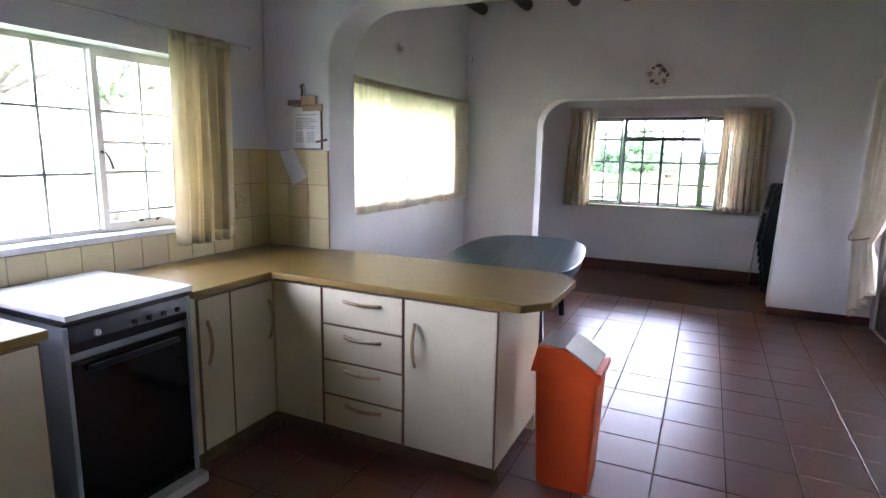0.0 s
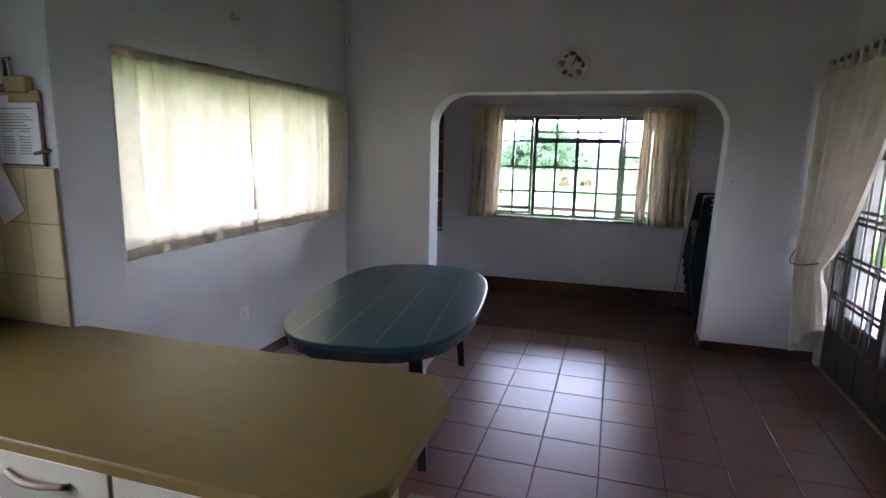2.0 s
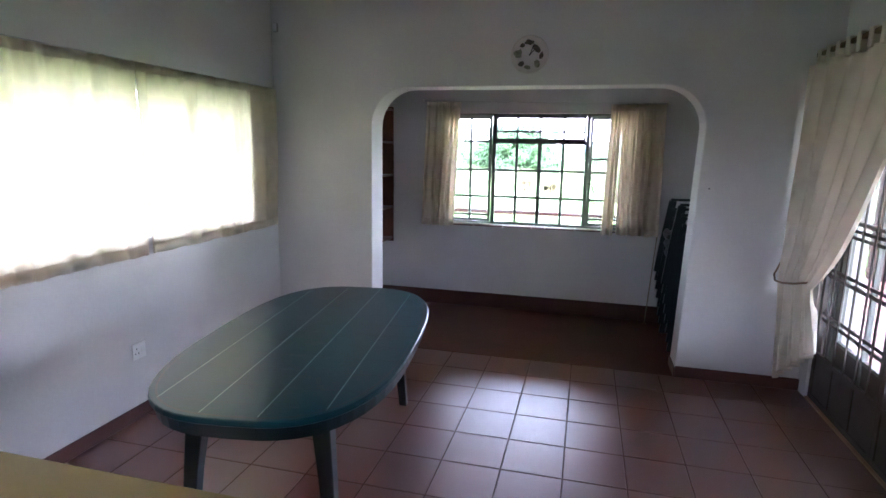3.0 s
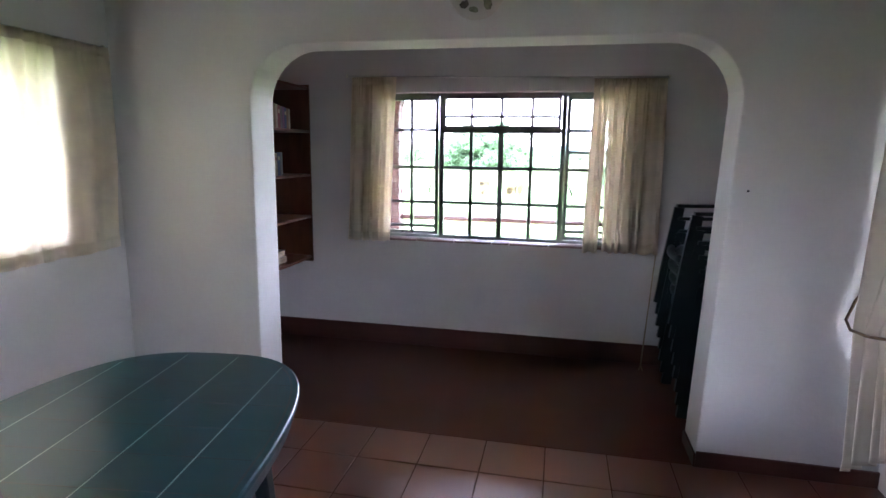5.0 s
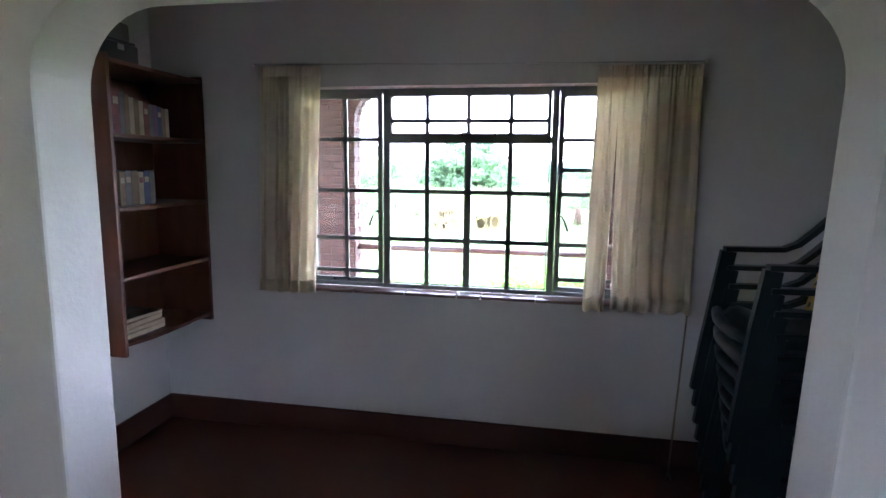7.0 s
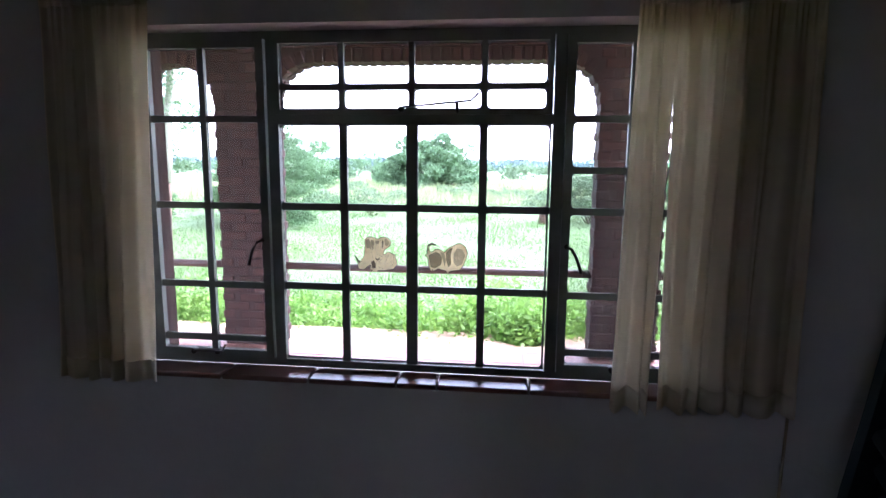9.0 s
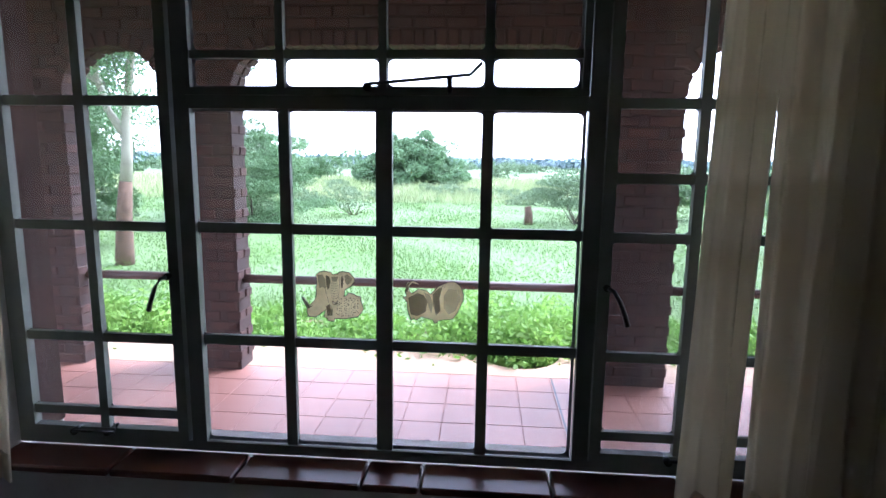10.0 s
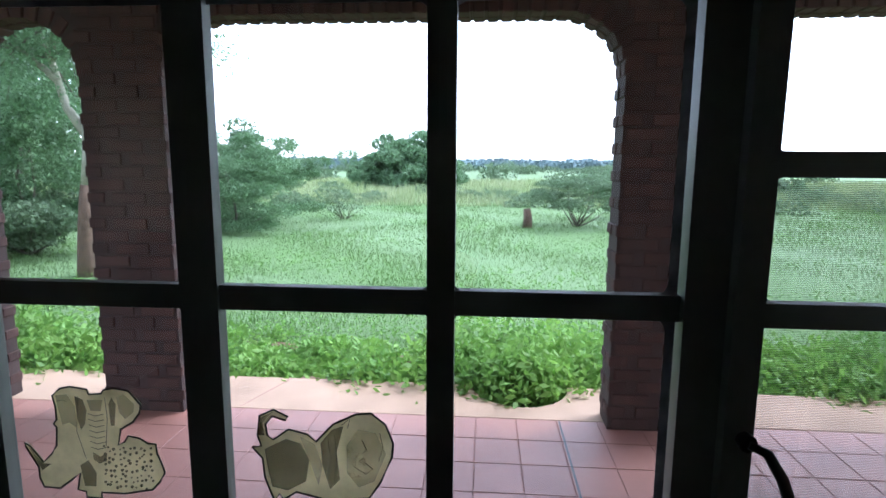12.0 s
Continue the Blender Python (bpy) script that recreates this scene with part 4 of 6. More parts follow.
OLIVEINK = mat("grey_green_clock_print", (0.26, 0.27, 0.19), 0.5, 0.3, 40)
def blob(cx, cz, w, h, seed, y=6.7795, tilt=0.0):
    r = random.Random(seed)
    pts = []
    for k in range(14):
        a = 2 * math.pi * k / 14
        s = r.uniform(0.7, 1.1)
        px, pz = w * s * math.cos(a), h * s * math.sin(a)
        pts.append((cx + px * math.cos(tilt) - pz * math.sin(tilt), cz + px * math.sin(tilt) + pz * math.cos(tilt)))
    return prism(pts, XZ, y, y + 0.0015)
for i, (dx, dz, w, h, ink) in enumerate(((-0.005, 0.088, 0.030, 0.016, CLOCKINK), (0.048, 0.045, 0.018, 0.030, CLOCKINK), (0.085, -0.005, 0.024, 0.014, CLOCKINK), (0.055, -0.062, 0.026, 0.018, OLIVEINK), (-0.012, -0.088, 0.024, 0.012, OLIVEINK), (-0.058, -0.062, 0.022, 0.018, CLOCKINK), (-0.085, 0.012, 0.026, 0.026, OLIVEINK), (-0.055, 0.068, 0.014, 0.016, CLOCKINK))):
    part("painted_picture", blob(CX + dx, CZ + dz, w * 1.25, h * 1.25, i + 40, 6.7745, i * 0.7), ink, ck)
part("hour_hand", prism([(CX - 0.004, CZ), (CX + 0.004, CZ), (CX + 0.038, CZ + 0.038), (CX + 0.032, CZ + 0.042)], XZ, 6.770, 6.7715), BLACKIRON, ck)
part("minute_hand", prism([(CX - 0.003, CZ), (CX + 0.003, CZ), (CX + 0.033, CZ + 0.072), (CX + 0.028, CZ + 0.075)], XZ, 6.7675, 6.769), BLACKIRON, ck)
part("hub", tube(bmesh.new(), [(CX, 6.775, CZ), (CX, 6.765, CZ)], 0.006, 10), BLACKIRON, ck)

ck.matrix_basis = Matrix.Translation((0.287, 6.855, 2.352))
ab.matrix_basis = Matrix.Translation((-1.76, 6.835, 2.60))

# ---- alcove: hanging shelf ----
SX0, SX1, SY0, SY1 = -1.598, -1.262, 7.54, 8.262
sh = empty("wall_shelf", (-1.6, 7.87, 0.64), "dark reddish-brown wooden wall shelf with books in the alcove corner", "shelf")
def shelf_board(z, t=0.020, inset=0.0):
    return rbox((SX0, SY0 + 0.021, z - t), (SX1 - inset, SY1 - 0.021, z), 0.003, 1)
for y0 in (SY0, SY1 - 0.020):
    part("side", rbox((SX0, y0, 0.66), (SX1, y0 + 0.020, 2.082), 0.004, 2), SHELFWOOD, sh)
for z in (2.062, 1.728, 1.385, 1.048):
    part("shelf_board", shelf_board(z), SHELFWOOD, sh)
pts = [(SX0, SY0 + 0.021), (SX1 - 0.09, SY0 + 0.021)] + [(SX1 - 0.09 + 0.085 * math.sin(i / 8 * math.pi / 2), SY0 + 0.021 + 0.33 * (1 - math.cos(i / 8 * math.pi / 2))) for i in range(1, 9)] + [(SX1 - 0.005, SY1 - 0.021), (SX0, SY1 - 0.021)]
part("bottom_board", bevel(prism(pts, XY, 0.690, 0.713), 0.003, 1), SHELFWOOD, sh, "bottom board with a curved front")
part("back_panel", rbox((SX0, SY0 + 0.25, 0.69), (SX0 + 0.008, SY1 - 0.022, 2.04), 0.001, 1), SHELFWOOD, sh)

BOOKCOL = {
    "pale cream": mat("cream_book_cover", (0.30, 0.25, 0.17), 0.6, 0.12, 20),
    "dull red": mat("red_book_cover", (0.16, 0.045, 0.04), 0.55, 0.15, 20),
    "dark blue": mat("blue_book_cover", (0.04, 0.06, 0.13), 0.5, 0.15, 20),
    "tan": mat("tan_book_cover", (0.17, 0.115, 0.06), 0.6, 0.15, 20),
    "grey": mat("grey_book_cover", (0.12, 0.115, 0.11), 0.6, 0.15, 20),
    "purple": mat("purple_book_cover", (0.12, 0.06, 0.12), 0.5, 0.15, 20),
}
PAGES = mat("book_pages", (0.34, 0.29, 0.21), 0.9, 0.08, 60)
def book(y, t, h, z, colour, depth=0.13, lean=0.0, x1=None):
    """A standing book: its spine to the room, its pages between two boards."""
    x1 = SX1 - 0.045 if x1 is None else x1
    root = empty("book", (x1 - depth, y, z), colour + " book standing on the brown wall shelf", "book", "books on the wall shelf")
    m = BOOKCOL[colour]
    bm = boxes(((-depth, 0, 0), (-0.003, 0.002, h)), ((-depth, t - 0.002, 0), (-0.003, t, h)), ((-0.003, 0, 0), (0, t, h)))
    c = part("cover", bm, m)
    p = part("page_block", boxes(((-depth + 0.004, 0.0022, 0.003), (-0.0035, t - 0.0022, h - 0.004))), PAGES)
    bands = [] if int(t * 1000 + h * 700) % 3 else [part("spine_label", boxes(((0.0002, t * 0.15, h * 0.66), (0.0010, t * 0.85, h * 0.82))), PAGES if colour != "pale cream" else BOOKCOL["dull red"])]
    root.matrix_world = pose(x1, y, z, 0, 0, 0)
    for o in (c, p, *bands):
        o.parent = root
    return root
rb = random.Random(7)
y = 7.563
for colour, t, h in (("purple", 0.05, 0.215), ("dull red", 0.045, 0.21), ("grey", 0.03, 0.20), ("tan", 0.028, 0.19), ("pale cream", 0.032, 0.18), ("tan", 0.03, 0.175), ("pale cream", 0.03, 0.17), ("dull red", 0.035, 0.165), ("grey", 0.03, 0.16), ("purple", 0.03, 0.16), ("dark blue", 0.03, 0.155), ("tan", 0.028, 0.15), ("pale cream", 0.026, 0.15)):
    book(y, t, h, 1.728, colour)
    y += t + 0.002
y = 7.63
for colour, t, h in (("tan", 0.035, 0.165), ("grey", 0.04, 0.17), ("tan", 0.045, 0.17), ("pale cream", 0.035, 0.165), ("dark blue", 0.04, 0.17), ("grey", 0.035, 0.17)):
    book(y, t, h, 1.385, colour)
    y += t + 0.002
for i, (w, t, colour) in enumerate(((0.30, 0.028, "grey"), (0.29, 0.022, "pale cream"), (0.27, 0.030, "tan"), (0.26, 0.020, "grey"))):
    z = 0.714 + sum((0.028, 0.022, 0.030, 0.020)[:i]) + 0.001 * i
    root = empty("magazine_stack", (-1.45, 7.78, z), colour + " magazines lying flat on the lowest brown shelf", "magazines", "magazines on the wall shelf")
    c = part("cover", boxes(((-0.105, -w / 2, t - 0.002), (0.105, w / 2, t)), ((-0.105, -w / 2, 0), (0.105, w / 2, 0.002))), BOOKCOL[colour])
    p = part("page_block", boxes(((-0.102, -w / 2 + 0.003, 0.0022), (0.102, w / 2 - 0.003, t - 0.0022))), PAGES)
    root.matrix_world = pose(-1.43, 7.76, z, 0, 0, rb.uniform(-7, 7))
    for o in (c, p):
        o.parent = root
# lamp or box on top of the shelf
tbx = empty("storage_box", (-1.42, 7.72, 2.041), "dark patterned tin box with a smaller box on the shelf", "box")
part("box_body", rbox((-1.52, 7.60, 2.041), (-1.33, 7.84, 2.138), 0.006, 2), DARKGREEN, tbx)
part("box_lid", rbox((-1.515, 7.61, 2.140), (-1.335, 7.83, 2.153), 0.004, 2), DARKPANEL, tbx)
part("upper_box", rbox((-1.50, 7.67, 2.154), (-1.36, 7.83, 2.245), 0.018, 3), BOOKCOL["grey"], tbx, "small grey rounded case on top")
part("clasp", rbox((-1.3295, 7.70, 2.105), (-1.324, 7.74, 2.13), 0.001, 1), CHROME, tbx)
part("aerial", tube(bmesh.new(), [(-1.44, 7.66, 2.154), (-1.44, 7.655, 2.32)], 0.004, 6), CHROME, tbx)

tbx.matrix_basis = Matrix.Translation((-1.42, 7.72, 2.063))

# ---- alcove: stacked garden chairs ----
def ribbon(bm, path, w, h, up=(0, 0, 1)):
    """A bar of rectangular section along the path: w across, h upright."""
    pts = [Vector(p) for p in path]
    rings = []
    for i, p in enumerate(pts):
        d = (pts[min(i + 1, len(pts) - 1)] - pts[max(i - 1, 0)]).normalized()
        s = d.cross(Vector((0, 1, 0)) if abs(d.y) < 0.8 else Vector((1, 0, 0))).normalized()
        t = d.cross(s).normalized()
        rings.append([bm.verts.new(p + s * a * h / 2 + t * b * w / 2) for a, b in ((-1, -1), (1, -1), (1, 1), (-1, 1))])
    for a, b in zip(rings, rings[1:]):
        for k in range(4):
            bm.faces.new((a[k], b[k], b[(k + 1) % 4], a[(k + 1) % 4]))
    bm.faces.new(rings[0]), bm.faces.new(rings[-1][::-1])
    bmesh.ops.recalc_face_normals(bm, faces=bm.faces[:])
    return bm


def garden_chair():
    root = empty("garden_chair", (0, 0, 0), "dark green plastic garden armchair stacked with others in the alcove", "chair", "stacked garden chairs")
    def p(name, bm, label=""):
        o = part(name, bm, DARKGREEN, None, label)
        o.parent = root
    bm = bmesh.new()
    P = lambda u, v: Vector((-0.22 + 0.44 * u, (v - 0.5) * (0.46 - 0.06 * u), 0.41 - 0.03 * u + 0.018 * math.cos(math.pi * u * 2) - (0.05 * (1 - u * 6) ** 2 if u < 1 / 6 else 0)))
    cloth(bm, P, 14, 8, (0, 0, -1), 0.012)
    p("seat", bm)
    for s in (-1, 1):
        y = s * 0.245
        p("front_leg", ribbon(bmesh.new(), [(-0.285, y * 1.06, 0.0), (-0.262, y * 1.04, 0.22), (-0.235, y, 0.44), (-0.205, y, 0.655)], 0.034, 0.062))
        p("back_leg", ribbon(bmesh.new(), [(0.335, y * 0.98, 0.0), (0.30, y * 0.95, 0.20), (0.245, y * 0.9, 0.43)], 0.032, 0.055))
        p("armrest", bevel(ribbon(bmesh.new(), [(-0.222, y, 0.665), (-0.10, y, 0.666), (0.02, y, 0.670), (0.075, y * 0.99, 0.695), (0.13, y * 0.96, 0.75), (0.19, y * 0.88, 0.825), (0.235, y * 0.78, 0.875)], 0.052, 0.022), 0.005, 2))
        p("seat_rail", ribbon(bmesh.new(), [(-0.235, y * 0.99, 0.40), (0.0, y * 0.97, 0.385), (0.245, y * 0.92, 0.38)], 0.022, 0.05))
    p("front_rail", tube(bmesh.new(), [(-0.235, -0.235, 0.385), (-0.262, -0.12, 0.375), (-0.268, 0, 0.372), (-0.262, 0.12, 0.375), (-0.235, 0.235, 0.385)], 0.024, 8))
    p("top_rail", bevel(ribbon(bmesh.new(), [(0.235, -0.195, 0.872), (0.258, -0.10, 0.900), (0.265, 0, 0.908), (0.258, 0.10, 0.900), (0.235, 0.195, 0.872)], 0.05, 0.022), 0.005, 2))
    for i in range(5):
        y = (i - 2) * 0.072
        p("back_slat", ribbon(bmesh.new(), [(0.205, y, 0.40), (0.215, y, 0.55), (0.235, y, 0.73), (0.258, y, 0.895)], 0.042, 0.010))
    return root
ch = garden_chair()
CHX, CHY, CHZ = 1.80, 7.675, 0.083
ch.matrix_world = pose(CHX, CHY, 0.0, 0, 0, 0)
NCH = 8
for i in range(1, NCH):
    copy_thing(ch, pose(CHX - 0.013 * i, CHY, CHZ * i, 0, 0, 0.4 * (i % 3)))
YELLOWC = mat("yellow_cushion_cloth", (0.50, 0.33, 0.07), 0.9, 0.1, 12, 0.3, 200)
cu = empty("seat_cushion", (2.0, 7.66, 0), "yellow cushion with dark spots leaning in the top chair", "cushion")
def cush(u, v):
    return Vector((0.10 + 0.10 * v + 0.03 * math.sin(math.pi * u) * math.sin(math.pi * v), (u - 0.5) * 0.38, 0.42 + 0.46 * v))
o1 = part("cushion_pad", cloth(bmesh.new(), cush, 12, 12, (0.9, 0, -0.2), 0.045), YELLOWC)
bm = bmesh.new()
rc = random.Random(4)
for i in range(9):
    for j in range(9):
        u, v = (i + 0.5 + rc.uniform(-0.2, 0.2)) / 9, (j + 0.5 + rc.uniform(-0.2, 0.2)) / 9
        a = cush(u, v) + Vector((-0.0015, 0, 0.0))
        r = rc.uniform(0.009, 0.014)
        vs = [bm.verts.new(a + Vector((0.31 * r * math.sin(t * math.pi / 3) , r * 0.9 * math.cos(t * math.pi / 3), r * math.sin(t * math.pi / 3)))) for t in range(6)]
        bm.faces.new(vs)
o2 = part("printed_spots", bm, BLACKIRON)
for o in (o1, o2):
    o.parent = cu
cu.matrix_world = pose(CHX - 0.013 * (NCH - 1), CHY, CHZ * (NCH - 1), 0, 0, 0)

# cane leaning against the wall
cn = empty("cane", (1.377, 8.20, 0), "thin pale cane leaning against the alcove wall", "cane")
part("shaft", tube(bmesh.new(), [(1.372, 8.14, 0.035), (1.405, 8.20, 0.45), (1.440, 8.262, 0.93)], 0.0055, 8, 0.0045), BOOKCOL["pale cream"], cn)
part("fork", tube(tube(bmesh.new(), [(1.372, 8.14, 0.036), (1.360, 8.135, 0.0)], 0.004, 6), [(1.372, 8.14, 0.036), (1.388, 8.13, 0.0)], 0.004, 6), BOOKCOL["pale cream"], cn)

# ---- stickers on the alcove window ----
STICK = mat("olive_grey_sticker_print", (0.80, 0.73, 0.55), 0.6, 0.12, 34, 0, 260, second=(0.54, 0.50, 0.36), trans=0.8)
STICKDARK = sheer_mat("dark_olive_sticker_print", (0.20, 0.17, 0.10), 0.52, 0.5)
STICKPALE = sheer_mat("pale_olive_sticker_print", (0.9, 0.87, 0.7), 0.7, 0.5)
STICKEDGE = mat("black_sticker_outline", (0.01, 0.01, 0.008), 0.5, 0.1)
def sticker(cx, cz, scale, outline, label, dark=(), pale=(), lines=(), spots=()):
    root = empty("window_sticker", (cx, 8.40, cz), label, "sticker", "stickers on the window pane")
    pts = [(cx + u * scale, cz + v * scale) for u, v in outline]
    part("print", prism(pts, XZ, 8.3975, 8.3990), STICK, root)
    bm = bmesh.new()
    tube(bm, [(u, 8.3972, v) for u, v in pts + pts[:1]], 0.0011, 4, caps=False)
    part("outline", bm, STICKEDGE, root, "black outline")
    at = lambda u, v: (cx + u * scale, cz + v * scale)
    for shape in dark:
        part("dark_patch", prism([at(*q) for q in shape], XZ, 8.3969, 8.3973), STICKDARK, root, "dark olive printed patch")
    for shape in pale:
        part("pale_patch", prism([at(*q) for q in shape], XZ, 8.3969, 8.3973), STICKPALE, root, "pale olive printed patch")
    if lines:
        bm = bmesh.new()
        for q in lines:
            tube(bm, [(at(*w)[0], 8.3966, at(*w)[1]) for w in q], 0.0004, 4)
        part("printed_lines", bm, STICKEDGE, root, "thin dark printed lines")
    if spots:
        u0, u1, v0, v1 = spots
        bm, rs = bmesh.new(), random.Random(6)
        for i in range(10):
            for j in range(8):
                u, v = u0 + (u1 - u0) * (i + 0.5 + rs.uniform(-0.35, 0.35)) / 10, v0 + (v1 - v0) * (j + 0.5 + rs.uniform(-0.35, 0.35)) / 8
                s = rs.uniform(0.012, 0.024)
                prism([at(u + s * math.cos(t), v + s * math.sin(t)) for t in (0, 1.1, 2.3, 3.5, 4.9)], XZ, 8.3964, 8.3972, bm)
        part("printed_spots", bm, STICKDARK, root, "dark printed spots")
sticker(0.134, 1.305, 0.0762, [(-0.25, 0.63), (-0.01, 0.6), (0.01, 0.53), (0.19, 0.55), (0.22, 0.6), (0.36, 0.63), (0.57, 0.6), (0.73, 0.41), (0.7, 0.29), (0.6, 0.16), (0.42, 0.05), (0.37, -0.18), (0.46, -0.13), (0.52, -0.04), (0.68, -0.07), (0.79, -0.14), (0.9, -0.14), (0.91, -0.28), (0.96, -0.41), (1.0, -0.55), (0.92, -0.69), (0.81, -0.81), (0.64, -0.84), (0.41, -0.89), (0.07, -0.89), (0.07, -0.98), (-0.15, -0.97), (-0.15, -0.89), (-0.27, -0.86), (-0.21, -0.61), (-0.33, -0.71), (-0.53, -0.86), (-0.76, -0.85), (-0.81, -0.72), (-0.81, -0.56), (-0.97, -0.26), (-0.98, -0.21), (-0.91, -0.25), (-0.73, -0.48), (-0.6, -0.35), (-0.52, -0.23), (-0.49, 0.04), (-0.53, 0.09), (-0.48, 0.15), (-0.48, 0.34), (-0.51, 0.49), (-0.39, 0.6)], "olive-grey printed sticker with black outline on the window pane",
    dark=([(-0.19, 0.5), (-0.08, 0.45), (-0.04, 0.3), (-0.08, 0.1), (-0.14, 0.02), (-0.18, 0.2)], [(0.33, 0.5), (0.38, 0.4), (0.34, 0.1), (0.29, 0.1), (0.28, 0.4)], [(-0.2, -0.5), (-0.08, -0.42), (0.02, -0.6), (0.0, -0.8), (-0.16, -0.8)], [(-0.94, -0.25), (-0.74, -0.5), (-0.62, -0.5), (-0.76, -0.6)], [(0.0, -0.3), (0.1, -0.36), (0.2, -0.3), (0.18, -0.42), (0.08, -0.46), (0.0, -0.4)]),
    pale=([(-0.44, 0.3), (-0.46, 0.5), (-0.3, 0.52), (-0.2, 0.35), (-0.2, 0.05), (-0.3, 0.12), (-0.4, 0.08)], [(0.4, 0.5), (0.5, 0.55), (0.64, 0.42), (0.62, 0.3), (0.5, 0.2), (0.42, 0.3)], [(-0.02, 0.45), (0.2, 0.46), (0.16, 0.3), (0.02, 0.3)]),
    lines=[[(-0.02, v), (0.08, v - 0.03), (0.2, v)] for v in (0.26, 0.18, 0.10, 0.02, -0.06, -0.14, -0.22)] + [[(0.24, 0.5), (0.25, 0.2), (0.2, -0.2)], [(-0.14, 0.5), (-0.2, 0.0), (-0.1, -0.4)], [(-0.45, 0.42), (-0.36, 0.44), (-0.3, 0.42)]],
    spots=(0.12, 0.86, -0.82, -0.18))
sticker(0.3765, 1.2945, 0.0735, [(-0.98, 0.02), (-0.85, 0.04), (-0.90, 0.20), (-0.86, 0.48), (-0.66, 0.58), (-0.46, 0.48), (-0.5, 0.43), (-0.68, 0.48), (-0.78, 0.36), (-0.76, 0.20), (-0.68, 0.14), (-0.46, 0.30), (-0.2, 0.24), (-0.08, 0.14), (0.16, 0.40), (0.48, 0.56), (0.68, 0.58), (0.88, 0.42), (0.98, 0.16), (0.96, -0.04), (0.80, -0.42), (0.64, -0.66), (0.2, -0.72), (0.08, -0.84), (-0.02, -0.70), (-0.38, -0.62), (-0.56, -0.74), (-0.62, -0.66), (-0.70, -0.76), (-0.82, -0.42), (-0.84, -0.14)], "olive-brown printed sticker with black outline on the window pane",
    dark=([(-0.8, 0.0), (-0.5, 0.16), (-0.3, 0.1), (-0.18, -0.12), (-0.24, -0.45), (-0.5, -0.6), (-0.72, -0.55), (-0.78, -0.2)], [(-0.9, 0.2), (-0.84, 0.46), (-0.66, 0.55), (-0.72, 0.5), (-0.82, 0.38), (-0.8, 0.2)], [(-0.02, 0.12), (0.14, 0.32), (0.3, 0.38), (0.2, 0.0), (0.24, -0.4), (0.1, -0.55), (0.0, -0.2)]),
    pale=([(0.34, 0.1), (0.5, 0.34), (0.74, 0.3), (0.88, 0.0), (0.72, -0.4), (0.5, -0.5), (0.34, -0.3)], [(-0.3, 0.2), (-0.1, 0.1), (0.0, -0.2), (-0.06, -0.5), (-0.16, -0.2)]),
    lines=[[(0.55, 0.2), (0.62, 0.05), (0.56, 0.0)], [(0.44, -0.2), (0.6, -0.3), (0.7, -0.22), (0.6, -0.14)], [(0.08, 0.2), (0.12, -0.1), (0.06, -0.4)], [(0.18, 0.25), (0.2, -0.1), (0.16, -0.45)], [(0.28, 0.4), (0.4, 0.5), (0.36, 0.36)], [(0.8, 0.3), (0.84, 0.1), (0.78, -0.1)]])

# ---- wall tiles over the worktop ----
wts = empty("tiled_splashback", (XL, 3.0, 0.9), "", "", kind="structure")
part("tile_backing", boxes(((XL + 0.0005, 0.2, 0.904), (XL + 0.004, 3.524, 1.060)), ((XL + 0.0005, 2.985, 1.060), (XL + 0.004, 3.524, 1.527)), ((XL + 0.0045, 3.516, 0.904), (-1.322, 3.5245, 1.527))), TILEJOINT, wts)
def tile_box(w, h, t, name):
    me = bpy.data.meshes.new(name)
    bm = bevel(box(bmesh.new(), (0, 0, 0), (t, w, h)), 0.0015, 1)
    bm.to_mesh(me), bm.free()
    me.materials.append(WALLTILE)
    return me
wtm = {}
def wall_tile(kind, x, y, z, w, h, turn):
    key = (round(w, 3), round(h, 3))
    if key not in wtm:
        wtm[key] = tile_box(w, h, 0.007, "wall_tile")
    o = new("tile", wtm[key])
    o.parent = wts
    o.matrix_parent_inverse = Matrix.Translation((XL, 3.0, 0.9)).inverted()
    o.matrix_basis = pose(x, y, z, 0, 0, turn)
PW, PH = 0.157, 0.213
rows = [(0.905, 1.096), (1.099, 1.309), (1.312, 1.524)]
yy = 3.524 - PW
yv = 3.514
for i in range(21):
    y0 = 3.514 - PW * (i + 1) + 0.0015
    wall_tile("w", XL + 0.004, y0, 0.906, PW - 0.003, (1.058 if y0 < 2.985 else 1.096) - 0.906, 0)
    if y0 > 2.97:
        for z0, z1 in rows[1:]:
            wall_tile("w", XL + 0.004, y0, z0, PW - 0.003, z1 - z0, 0)
for i, (x0, x1) in enumerate(((-1.815, -1.641), (-1.638, -1.484), (-1.481, -1.327))):
    for z0, z1 in rows:
        wall_tile("n", x0, 3.517, z0 + 0.0005, x1 - x0, z1 - z0, -90)

